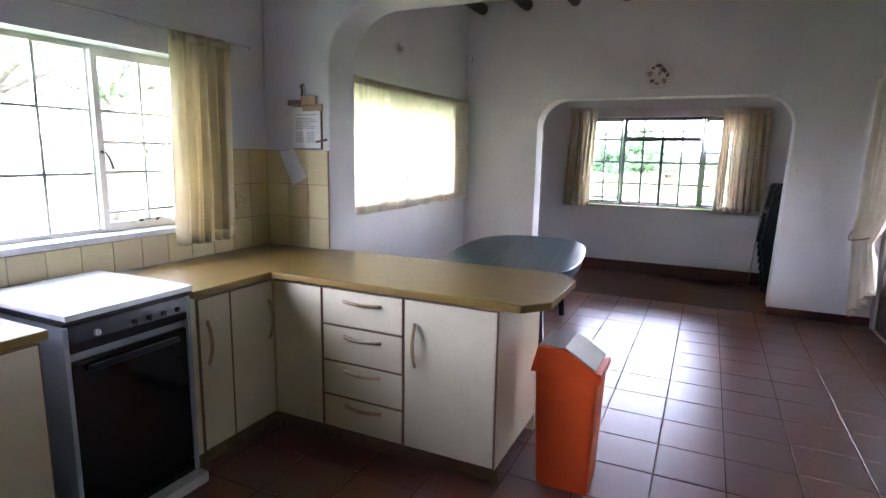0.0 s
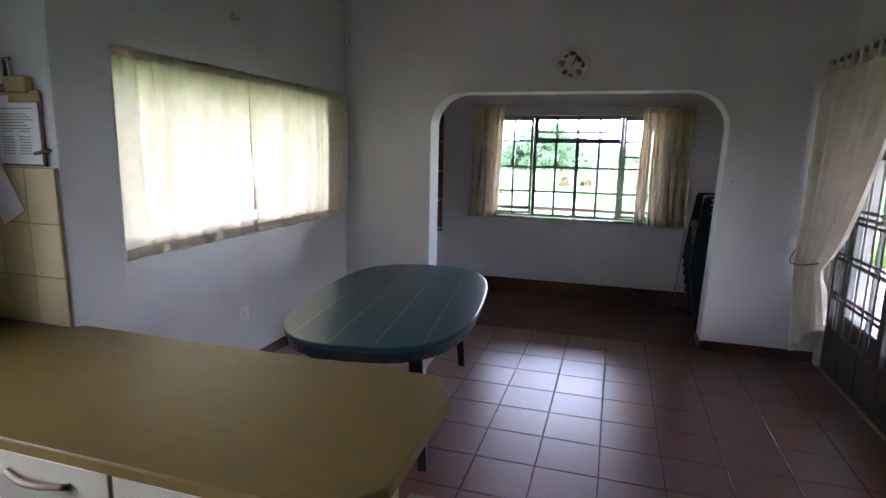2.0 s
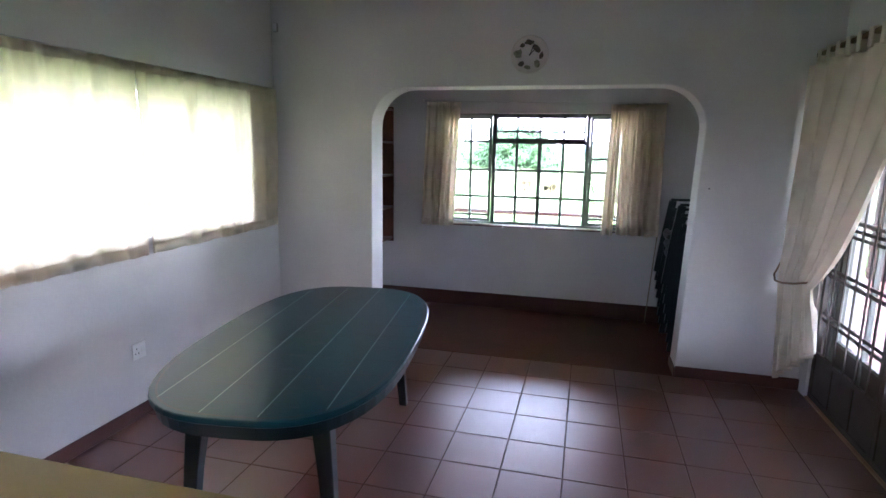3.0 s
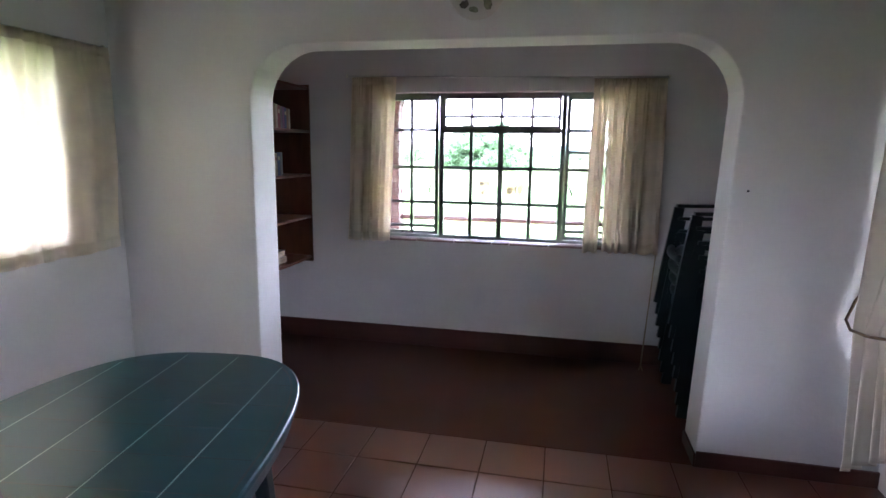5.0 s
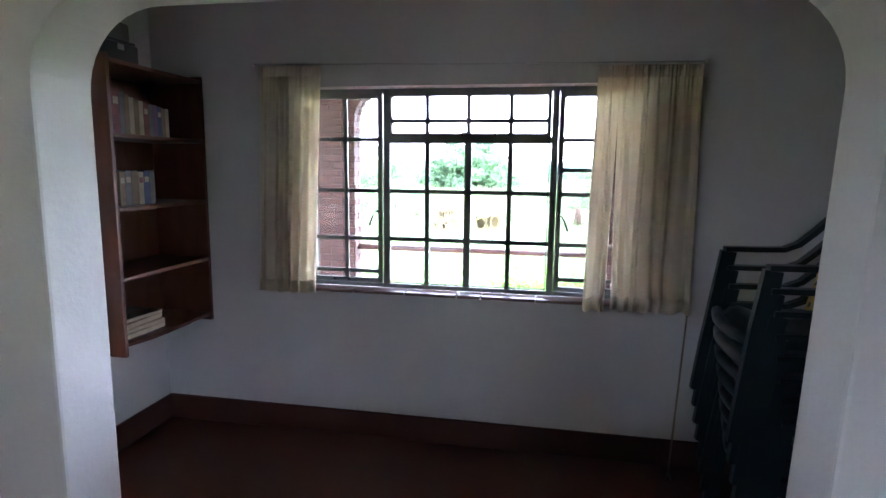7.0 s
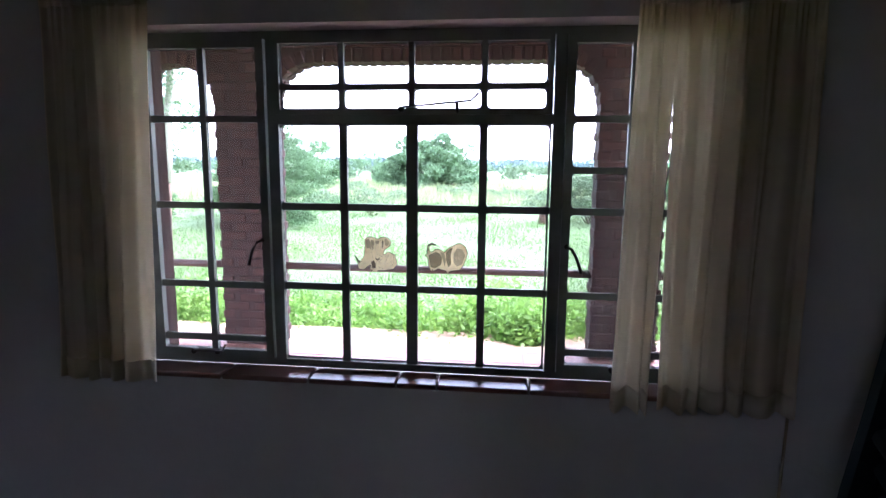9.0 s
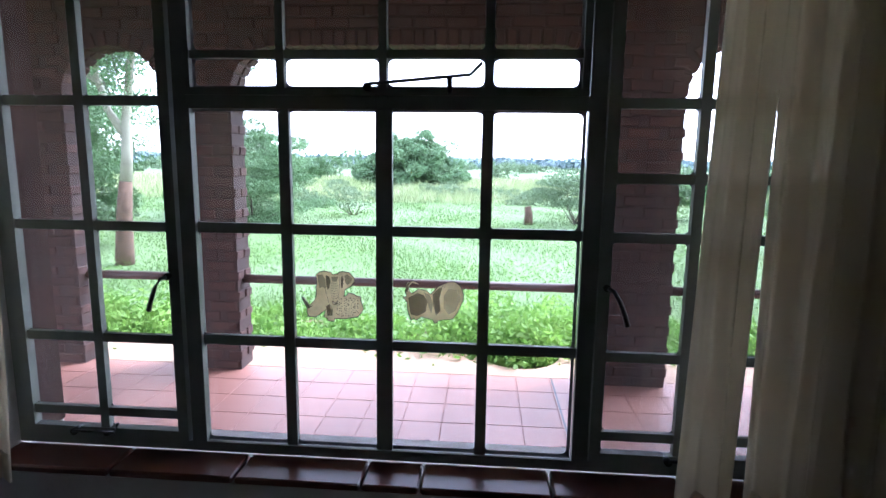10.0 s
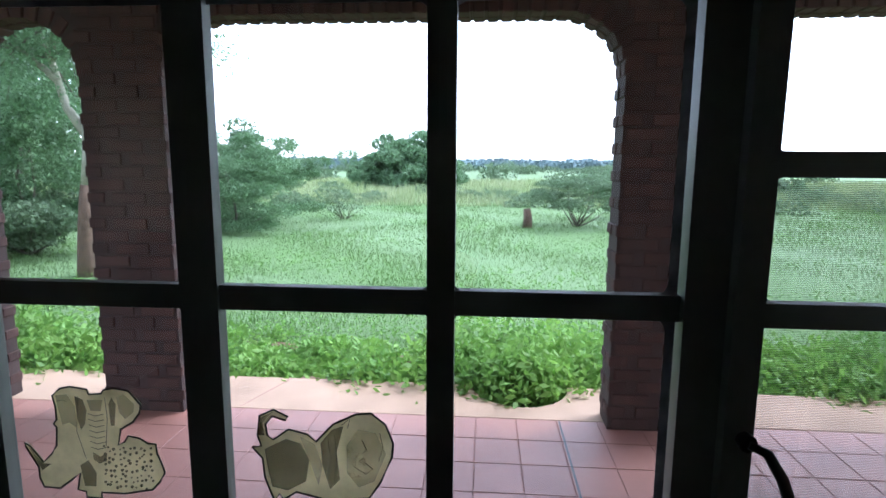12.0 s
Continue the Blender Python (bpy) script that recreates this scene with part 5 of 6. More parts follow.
# ---- veranda: brick pillars, arches, rail ----
def bush(name, c, r, n, size, material, label, category, seed, trunk=None, clumps=14, flat=0.75):
    """A shrub or tree: a few limbs and many small leaves gathered in uneven clumps."""
    rg = np.random.RandomState(seed)
    root = empty(name, (c[0], c[1], -0.1), label, category)
    c, r = np.array(c), np.array(r)
    d = rg.normal(size=(clumps, 3))
    d /= np.linalg.norm(d, axis=1)[:, None]
    cc = c + d * r * rg.uniform(0.35, 0.85, (clumps, 1))
    cr = rg.uniform(0.5, 1.0, clumps) * 1.1 / clumps ** 0.36
    k = rg.randint(0, clumps, n)
    q = rg.normal(size=(n, 3))
    q /= np.linalg.norm(q, axis=1)[:, None]
    pos = cc[k] + q * (rg.uniform(0.3, 1, (n, 1)) ** 0.5) * cr[k][:, None] * r * np.array([1, 1, flat])
    pos[:, 2] = np.maximum(pos[:, 2], -0.05 + rg.uniform(0, 0.2, n))
    leaf_mesh("crown", pos, size, material, root, rg)
    bm = bmesh.new()
    base = Vector((c[0], c[1], -0.12))
    for i in range(min(clumps, 9)):
        e = Vector(cc[i])
        b = base + Vector((rg.uniform(-0.1, 0.1), rg.uniform(-0.1, 0.1), 0))
        mid = b.lerp(e, 0.5) + Vector((rg.uniform(-0.2, 0.2), rg.uniform(-0.2, 0.2), -0.1)) * r[0] * 0.3
        tube(bm, [b, mid, e], 0.017 * r[0] / 1.5, 6, 0.005)
    part("trunk", bm, BARK, root, "grey-brown branching stems")
    return root


def leaf_mesh(name, pos, size, material, parent, rg, kind="", label="", category=""):
    """Small folded leaves, two triangles each, at the places pos."""
    n = len(pos)
    a = rg.normal(size=(n, 3))
    a /= np.linalg.norm(a, axis=1)[:, None]
    b = np.cross(a, rg.normal(size=(n, 3)))
    b /= np.linalg.norm(b, axis=1)[:, None]
    s = size * rg.uniform(0.6, 1.4, (n, 1))
    v = np.stack([pos - a * s, pos + b * s * 0.45, pos + a * s, pos - b * s * 0.45 + np.cross(a, b) * s * 0.15], 1).reshape(-1, 3)
    me = bpy.data.meshes.new(name)
    me.vertices.add(len(v))
    me.vertices.foreach_set("co", v.ravel())
    me.loops.add(4 * n)
    me.loops.foreach_set("vertex_index", np.arange(4 * n, dtype=np.int32))
    me.polygons.add(n)
    me.polygons.foreach_set("loop_start", np.arange(0, 4 * n, 4, dtype=np.int32))
    me.polygons.foreach_set("loop_total", np.full(n, 4, dtype=np.int32))
    me.update(calc_edges=True)
    me.materials.append(material)
    o = new(name, me)
    if parent:
        o.parent = parent
        o.matrix_parent_inverse = parent.matrix_world.inverted()
    return tagged(o, label, category, "", kind)


BARK = mat("grey_brown_bark", (0.13, 0.10, 0.075), 0.9, 0.25, 8, 0.6, 50)
PALEBARK = mat("pale_smooth_bark", (0.36, 0.34, 0.25), 0.8, 0.15, 4, 0.3, 40)
ROUGHBARK = mat("brown_rough_bark", (0.16, 0.10, 0.065), 0.95, 0.3, 12, 1.0, 60)
DARKLEAF = mat("dark_green_leaves", (0.075, 0.145, 0.055), 0.6, 0.2, 1.5, 0, 30, second=(0.12, 0.20, 0.08), trans=0.35, island=0.35)
# leaf green lightened for the far shrub, so the colour carries its haze
HAZESHRUB = mat("far_leaves_haze_in_colour", (0.17, 0.27, 0.13), 0.6, 0.2, 1.0, 0, 30, second=(0.12, 0.21, 0.10), trans=0.4, island=0.3)
LEAF = mat("green_leaves", (0.105, 0.190, 0.078), 0.6, 0.2, 1.5, 0, 30, second=(0.155, 0.250, 0.115), trans=0.4, island=0.3)
PALELEAF = mat("grey_green_leaves", (0.105, 0.165, 0.080), 0.7, 0.2, 1.5, 0, 30, second=(0.155, 0.21, 0.115), trans=0.4, island=0.3)
BRIGHTLEAF = mat("bright_weed_leaves", (0.25, 0.42, 0.08), 0.6, 0.25, 1.2, 0, 30, second=(0.14, 0.27, 0.05), trans=0.45, island=0.12)
GRASSBLADE = mat("grass_blades", (0.095, 0.172, 0.040), 0.9, 0.12, 0.35, 0, 30, second=(0.13, 0.195, 0.065), trans=0.38, island=0.05, spec=0.1)
GROUND = mat("green_meadow", (0.095, 0.165, 0.042), 0.95, 0.2, 0.18, 0.6, 3, second=(0.14, 0.20, 0.09))
# pale bluish woods: the haze of distance is put into this colour
FARLEAF = mat("far_woods_haze_in_colour", (0.19, 0.26, 0.26), 0.9, 0.2, 0.05, 0.3, 0.5)
DRY = mat("pale_dry_sand", (0.30, 0.29, 0.20), 0.95, 0.15, 0.5, 0.3, 5)

VZ = -0.004
part("veranda_slab", boxes(((-6.5, 8.53, -0.12), (6.5, 11.36, VZ))), PATIOJOINT, kind="structure")
nc = [(-6.5, 11.202), (6.5, 11.202), (6.5, 11.73), (1.15, 11.73)]
nc += [(0.81 + 0.34 * math.cos(a), 11.73 + 0.36 * math.sin(a)) for a in [-(i / 10) * math.pi for i in range(1, 10)]] + [(0.47, 11.73), (-6.5, 11.73)]
part("veranda_edge", bevel(prism(nc, XY, -0.14, 0.001), 0.008, 2), SCREED, kind="structure")
bm = prism([(-1.045, 11.21), (-1.037, 11.21), (-0.86, 11.72), (-0.87, 11.72)], XY, -0.002, 0.0018)
part("screed_crack", bm, PATIOJOINT, kind="structure")
part("patio_slab", boxes(((2.551, 0.0, -0.12), (6.5, 8.529, VZ))), PATIOJOINT, kind="structure")

def brick_mesh(w, d, h, k):
    """A worn brick with uneven rounded edges."""
    me = bpy.data.meshes.new("brick")
    bm = bevel(box(bmesh.new(), (-w / 2, -d / 2, 0), (w / 2, d / 2, h)), 0.006, 1)
    rg = random.Random(k)
    for v in bm.verts:
        v.co += Vector([rg.uniform(-0.0022, 0.0022) for _ in range(3)])
    bm.to_mesh(me), bm.free()
    me.materials.append(BRICK)
    return me
BP, BL, BD = 0.078, 0.225, 0.106
BRICKS = [brick_mesh(BL - 0.012, BD, BP - 0.013, k) for k in range(5)]
HALF = [brick_mesh(BD, BD, BP - 0.013, k + 9) for k in range(4)]
rbk = random.Random(21)
def lay(mesh, x, y, z, turn, parent, at):
    o = new("brick", mesh)
    o.parent = parent
    o.matrix_parent_inverse = Matrix.Translation(at).inverted()
    o.matrix_basis = pose(x + rbk.uniform(-0.003, 0.003), y + rbk.uniform(-0.003, 0.003), z, rbk.uniform(-0.8, 0.8), 0, turn + rbk.uniform(-1, 1))

YP0, YP1 = 11.10, 11.33
AT, AR = 2.405, 0.34
def brick_pillar(x0, x1):
    at = ((x0 + x1) / 2, 11.215, 0)
    root = empty("pillar", at, "brown-red facebrick veranda pillar", "pillar", kind="structure")
    part("mortar_core", boxes(((x0 + 0.010, YP0 + 0.010, 0), (x1 - 0.010, YP1 - 0.010, 2.839))), MORTAR, root)
    z = 0.006
    row = 0
    while z + BP < 2.84:
        xs = x0 + 0.0
        w = x1 - x0
        # faces to the house and to the garden
        for yc in (YP0 + BD / 2, YP1 - BD / 2):
            if row % 2 == 0:
                n = max(1, round(w / BL))
                for i in range(n):
                    s = BRICKS[rbk.randrange(5)]
                    lay(s, x0 + (i + 0.5) * w / n, yc, z, 0, root, at)
            else:
                lay(HALF[rbk.randrange(4)], x0 + BD / 2, yc, z, 0, root, at)
                lay(HALF[rbk.randrange(4)], x1 - BD / 2, yc, z, 0, root, at)
                n = max(1, round((w - 2 * BD - 0.02) / BL))
                for i in range(n):
                    lay(BRICKS[rbk.randrange(5)], x0 + BD + 0.01 + (i + 0.5) * (w - 2 * BD - 0.02) / n, yc, z, 0, root, at)
        z += BP
        row += 1
    return root

def brick_arch(x0, x1, xa, xb):
    """The wall over an opening x0..x1, from xa to xb, its edge of bricks standing on end."""
    at = ((x0 + x1) / 2, 11.215, AT)
    root = empty("veranda_arch", at, "brown-red facebrick arch with rounded corners", "arch", kind="structure")
    pts = []
    for i in range(9):
        a = math.pi - i / 8 * math.pi / 2
        pts.append((x0 + AR + AR * math.cos(a), AT - AR + AR * math.sin(a)))
    for i in range(9):
        a = math.pi / 2 - i / 8 * math.pi / 2
        pts.append((x1 - AR + AR * math.cos(a), AT - AR + AR * math.sin(a)))
    outer = [(u, v) for u, v in pts]
    shape = [(xa, AT - AR)] + [(u - 0.012 if u < (x0 + x1) / 2 and v < AT - 0.01 else (u + 0.012 if v < AT - 0.01 else u), v + 0.012) for u, v in pts] + [(xb, AT - AR), (xb, 2.84), (xa, 2.84)]
    part("arch_wall", prism(shape, XZ, YP0 + 0.013, YP1 - 0.013), MORTAR, root)
    # soldier bricks round the edge
    path = [Vector((u, 0, v)) for u, v in pts]
    total = sum((b - a).length for a, b in zip(path, path[1:]))
    n = int(total / BP)
    for k in range(n):
        s = (k + 0.5) * total / n
        for a, b in zip(path, path[1:]):
            l = (b - a).length
            if s <= l:
                p = a.lerp(b, s / l)
                ang = math.degrees(math.atan2((b - a).z, (b - a).x))
                break
            s -= l
        for yc in (YP0 + BD / 2, YP1 - BD / 2):
            o = new("brick", HALF[rbk.randrange(4)])
            o.parent = root
            o.matrix_parent_inverse = Matrix.Translation(at).inverted()
            o.matrix_basis = Matrix.Translation((p.x, yc, p.z)) @ pose(0, 0, 0, 0, -ang, 0) @ pose(-BP / 2 + 0.006, 0, BD / 2 + 0.004, 0, 90, 0)
    z = AT + BD + 0.018
    row = 0
    while z + BP < 2.84:
        m = int((xb - xa) / BL)
        for i in range(m):
            x = xa + (i + 0.5 + (0.5 if row % 2 else 0)) * (xb - xa) / m
            if x + BL / 2 > xb + 0.01:
                continue
            lay(BRICKS[rbk.randrange(5)], x, YP0 + BD / 2, z, 0, root, at)
        z += BP
        row += 1
    return root

PILL = [(-3.18, -2.63), (-1.88, -1.352), (1.29, 1.84), (4.55, 5.10)]
for a, b in PILL:
    brick_pillar(a, b)
for (a, b), (c, d) in zip(PILL, PILL[1:]):
    brick_arch(b, c, b - 0.03, c + 0.03)
part("veranda_end_wall", boxes(((-6.5, YP0, 0), (-3.21, YP1, 2.84)), ((5.11, YP0, 0), (6.5, YP1, 2.84))), BRICK, kind="structure")
part("veranda_ceiling", boxes(((-6.5, 8.532, 2.842), (6.5, 11.85, 2.90))), CEIL, kind="structure")
rl = empty("veranda_rail", (0, 11.215, 0.74), "round brown-painted rail between the brick pillars", "rail")
for (a, b), (c, d) in zip(PILL, PILL[1:]):
    part("rail_pole", tube(bmesh.new(), [(b - 0.01, 11.215, 0.702), (c + 0.01, 11.215, 0.702)], 0.034, 12), RAIL, rl)
# brick sill outside the alcove window
bs = empty("brick_sill", (0.25, 8.5, 0.86), "", "", kind="structure")
for i in range(25):
    o = new("brick", BRICKS[i % 5])
    o.parent = bs
    o.matrix_parent_inverse = Matrix.Translation((0.25, 8.5, 0.86)).inverted()
    o.matrix_basis = pose(-0.68 + i * BP, 8.535, 0.755, -8, 0, 90 + rbk.uniform(-1.5, 1.5)) @ pose(0, 0, 0, 90, 0, 0) @ pose(0, 0, -BP / 2)
part("sill_bed", boxes(((-0.69, 8.532, 0.72), (1.20, 8.60, 0.752))), MORTAR, bs)

# patio tiles
pt = tile_mesh("patio_tile", 0.2455, 0.2655, PATIOTILE, 0.0, -0.003, 0.002)
far_tiles = bmesh.new()
for j in range(10):
    for i in range(52):
        x, y = 0.505 + 0.25 * (i - 26) + 0.125, 11.20 - 0.27 * (j + 0.5)
        if abs(x) > 6.3:
            continue
        if -2.4 < x < 2.6 and j < 9:
            o = new("veranda_tile", pt)
            o.matrix_basis = pose(x, y, 0.0)
            tagged(o, kind="structure")
        else:
            box(far_tiles, (x - 0.122, y - 0.132, -0.0035), (x + 0.122, min(y + 0.132, 11.2), 0.0))
for j in range(28):
    for i in range(13):
        x, y = 2.70 + 0.30 * i, 0.2 + 0.30 * j
        if y < 8.38:
            box(far_tiles, (x - 0.147, y - 0.147, -0.0035), (x + 0.147, y + 0.147, 0.0))
part("patio_paving", far_tiles, PATIOTILE, None, "square pink terracotta paving tiles outside", category="paving", kind="stuff")
part("paving_joint", boxes(((1.018, 10.3, -0.001), (1.030, 11.19, 0.0012))), BLACKIRON, kind="structure")

# ---- garden ----
bm = bmesh.new()
def ground_z(x, y):
    return -0.10 + 0.10 * noise.noise(Vector((x * 0.15, y * 0.15, 0))) * min(1, max(0, (abs(x) + abs(y - 5)) / 12 - 0.6)) 
xs = sorted({round(s * (abs(k) / 30) ** 2.6 * 2500, 3) for k in range(31) for s in (-1, 1)})
grid = [[bm.verts.new((x, y + 10, ground_z(x, y + 10))) for y in xs] for x in xs]
for i in range(len(xs) - 1):
    for j in range(len(xs) - 1):
        bm.faces.new((grid[i][j], grid[i + 1][j], grid[i + 1][j + 1], grid[i][j + 1])).smooth = True
part("ground", bm, GROUND, kind="structure")

rg = np.random.RandomState(5)
def blades(name, n, xr, yr, h, w, material, seed, label, near=True):
    rg = np.random.RandomState(seed)
    u = rg.uniform(0, 1, n)
    y = yr[0] + (yr[1] - yr[0]) * u ** (1.7 if near else 1.0)
    x = rg.uniform(-1, 1, n) * (xr[0] + (xr[1] - xr[0]) * (y - yr[0]) / (yr[1] - yr[0]))
    hh = h * rg.uniform(0.4, 1.3, n) * (0.7 + 0.5 * np.sin(x * 0.9 + 1.3 * np.sin(y * 0.7)) ** 2)
    sc = 1 + (y - yr[0]) / 12
    a = rg.uniform(0, 6.28, n)
    base = np.stack([x, y, np.full(n, -0.13)], 1)
    side = np.stack([np.cos(a), np.sin(a), np.zeros(n)], 1) * (w * sc)[:, None]
    tip = base + np.stack([rg.normal(0, 0.3, n) * hh, rg.normal(0, 0.3, n) * hh, hh], 1)
    v = np.stack([base - side, base + side, tip], 1).reshape(-1, 3)
    me = bpy.data.meshes.new(name)
    me.vertices.add(len(v))
    me.vertices.foreach_set("co", v.ravel())
    me.loops.add(3 * n)
    me.loops.foreach_set("vertex_index", np.arange(3 * n, dtype=np.int32))
    me.polygons.add(n)
    me.polygons.foreach_set("loop_start", np.arange(0, 3 * n, 3, dtype=np.int32))
    me.polygons.foreach_set("loop_total", np.full(n, 3, dtype=np.int32))
    me.update(calc_edges=True)
    me.materials.append(material)
    tagged(new(name, me), label, "grass", "", "stuff")
blades("grass", 260000, (7, 26), (12.0, 42), 0.10, 0.0042, GRASSBLADE, 3, "thick green summer grass beyond the veranda")
blades("tall_grass", 40000, (22, 40), (30, 60), 0.5, 0.02, mat("pale_seeding_grass", (0.26, 0.33, 0.13), 0.9, 0.2, 0.3, 0, 10, second=(0.36, 0.38, 0.21), trans=0.2, island=0.25), 4, "pale seeding grass in the meadow", False)
# weeds along the veranda edge: clumps of their own height and width, with gaps of bare soil
SOIL = mat("brown_bare_soil", (0.20, 0.12, 0.07), 0.95, 0.25, 6, 0.6, 40)
DEEPLEAF = mat("deep_green_weed_leaves", (0.15, 0.29, 0.055), 0.6, 0.25, 2.0, 0, 30, second=(0.20, 0.35, 0.08), trans=0.4, island=0.25)
px, py, ph, pr, pk = [], [], [], [], []
for k in range(420):
    x, y = rg.uniform(-5.2, 5.2), 11.78 + abs(rg.normal(0, 0.50))
    if -0.95 < x < -0.55 and y < 12.1 or -0.25 < x < 0.15 and y > 12.0:
        continue
    px.append(x), py.append(y), ph.append(rg.uniform(0.06, 0.27) * (0.75 + 0.35 * math.sin(x * 1.7 + 0.6))), pr.append(rg.uniform(0.10, 0.30)), pk.append(rg.uniform(0, 1) < 0.4)
for k in range(12):
    a = rg.uniform(0, math.pi)
    q = rg.uniform(0, 1)
    px.append(0.81 + 0.24 * q * math.cos(a)), py.append(11.74 - 0.20 * q * math.sin(a)), ph.append(rg.uniform(0.18, 0.30)), pr.append(rg.uniform(0.12, 0.19)), pk.append(False)
for deep in (False, True):
    pos = []
    for x, y, h, r, k in zip(px, py, ph, pr, pk):
        if k == deep:
            m = int(720 * r)
            a, q, t = rg.uniform(0, 6.28, m), rg.uniform(0, 1, m) ** 0.5, rg.uniform(0, 1, m) ** 0.6
            rad = r * q * (0.9 + 0.5 * np.sin(math.pi * t)) * rg.uniform(0.7, 1.35, m)
            pos.append(np.stack([x + rad * np.cos(a), y + rad * np.sin(a), -0.10 + h * 1.6 * t * (1 - 0.35 * q * q) * rg.uniform(0.6, 1.2, m)], 1))
    leaf_mesh("weeds", np.concatenate(pos), 0.034, DEEPLEAF if deep else BRIGHTLEAF, None, rg, "stuff", "deep green leafy weeds along the veranda edge" if deep else "bright green leafy weeds along the veranda edge", "weeds")
bm = bmesh.new()
for cx, cy, rx, ry in ((-0.05, 12.35, 0.42, 0.16), (-0.78, 11.86, 0.30, 0.08), (-1.5, 12.6, 0.5, 0.14), (1.55, 11.95, 0.5, 0.14), (2.6, 12.3, 0.6, 0.2), (-3.4, 12.2, 0.7, 0.18)):
    ring = [bm.verts.new((cx + rx * math.cos(a * 0.449) * rg.uniform(0.75, 1.15), cy + ry * math.sin(a * 0.449) * rg.uniform(0.75, 1.15), -0.065)) for a in range(14)]
    c = bm.verts.new((cx, cy, -0.045))
    for a in range(14):
        bm.faces.new((ring[a], ring[(a + 1) % 14], c))
part("bare_soil", bm, SOIL, None, "brown patches of bare soil among the weeds", category="soil", kind="stuff")
n = 80000
y = 12.2 + rg.uniform(0, 1, n) ** 1.5 * 18
x = rg.uniform(-1, 1, n) * (6 + (y - 12) * 0.9)
keep = np.sin(x * 1.1 + 2 * np.sin(y * 0.6)) + np.sin(y * 1.7 + x * 0.5) + rg.normal(0, 0.6, n) > 0.1
x, y = x[keep], y[keep]
pos = np.stack([x, y, -0.09 + rg.uniform(0, 0.12, len(x))], 1)
leaf_mesh("ground_cover", pos, 0.020, DEEPLEAF, None, rg, "stuff", "low green leafy ground cover in the lawn", "ground cover")

# east veranda: pillar and rail beyond the glazed door, with an unseen roof
# roof added low and deep to hold back sky light at the door
part("veranda_ceiling", boxes(((2.552, -1.5, 2.36), (7.2, 8.53, 2.42))), CEIL, kind="structure")
for y in (2.6, 5.6):
    part("pillar", boxes(((5.3, y, 0), (5.75, y + 0.45, 2.358))), BRICK, kind="structure")

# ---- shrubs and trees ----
bush("shrub", (-5.1, 46.0, 1.15), (5.0, 3.4, 3.1), 40000, 0.11, HAZESHRUB, "large rounded green shrub far out in the meadow", "shrub", 1, clumps=150, flat=1.0)
bush("thorn_bush", (-5.7, 21.6, 0.95), (2.9, 2.0, 1.85), 46000, 0.032, LEAF, "dense green thorn bush in the meadow", "shrub", 2, clumps=60, flat=0.5)
bush("thorn_bush", (-3.7, 24.5, 0.55), (1.2, 1.0, 0.6), 1500, 0.035, PALELEAF, "small grey-green thorn bush in the meadow", "shrub", 3, clumps=10)
bush("acacia", (3.1, 23.2, 0.92), (2.0, 1.6, 0.85), 13000, 0.034, PALELEAF, "low spreading grey-green acacia in the meadow", "tree", 6, clumps=60, flat=0.5)
bush("shrub", (5.6, 25.5, 0.9), (2.2, 1.8, 1.2), 7000, 0.06, LEAF, "green shrub at the side of the meadow", "shrub", 7, clumps=12)
bush("thicket", (-9.3, 18.5, 2.1), (2.8, 2.2, 2.6), 24000, 0.045, DARKLEAF, "dense green thicket behind the pale tree", "shrub", 9, clumps=40)
bush("thicket", (-12.5, 22.0, 3.0), (4.2, 3.0, 3.6), 20000, 0.07, LEAF, "tall grey-green thicket behind the pale tree", "shrub", 10, clumps=40)
bush("thicket", (-7.6, 17.2, 0.5), (1.6, 1.3, 0.7), 7000, 0.05, PALELEAF, "low grey-green scrub at the foot of the pale tree", "shrub", 12, clumps=12)
st2 = part("tree_stump", tube(bmesh.new(), [(1.70, 22.9, -0.15), (1.72, 22.9, 0.15), (1.69, 22.92, 0.42)], 0.14, 9, 0.10), ROUGHBARK, None, "weathered brown tree stump in the grass", category="stump")

# the pale tree beside the veranda
tr = empty("tree", (-5.15, 15.6, -0.15), "pale-barked tree with a rough brown foot and feathery leaves", "tree")
part("trunk_foot", tube(bmesh.new(), [(-5.19, 15.6, -0.2), (-5.17, 15.6, 0.2), (-5.13, 15.6, 0.75), (-5.07, 15.6, 1.25)], 0.16, 10, 0.10), ROUGHBARK, tr, "rough brown foot of the trunk")
bm = tube(bmesh.new(), [(-5.07, 15.6, 1.22), (-5.01, 15.6, 1.7), (-5.00, 15.6, 2.15), (-4.91, 15.6, 2.7), (-4.73, 15.5, 3.5)], 0.095, 10, 0.055)
part("trunk", bm, PALEBARK, tr, "smooth pale grey-green bark")
ends = []
rt = random.Random(8)
for i, pts in enumerate((
    [(-5.01, 15.6, 1.95), (-5.28, 15.6, 2.35), (-5.41, 15.55, 3.0), (-5.63, 15.4, 3.9)],
    [(-5.41, 15.55, 3.0), (-5.03, 15.3, 3.5), (-4.43, 15.0, 3.9)],
    [(-4.78, 15.5, 3.2), (-4.33, 15.3, 3.7), (-3.73, 15.0, 4.0)],
    [(-5.33, 15.55, 2.7), (-5.93, 15.6, 3.2), (-6.93, 15.6, 3.5)],
    [(-5.63, 15.4, 3.8), (-6.33, 15.3, 4.3), (-7.13, 15.0, 4.6)])):
    part("limb", tube(bmesh.new(), pts, 0.075 - 0.006 * i, 8, 0.028), PALEBARK, tr)
    ends.append(Vector(pts[-1])), ends.append(Vector(pts[-2]))
bm = bmesh.new()
tips = []
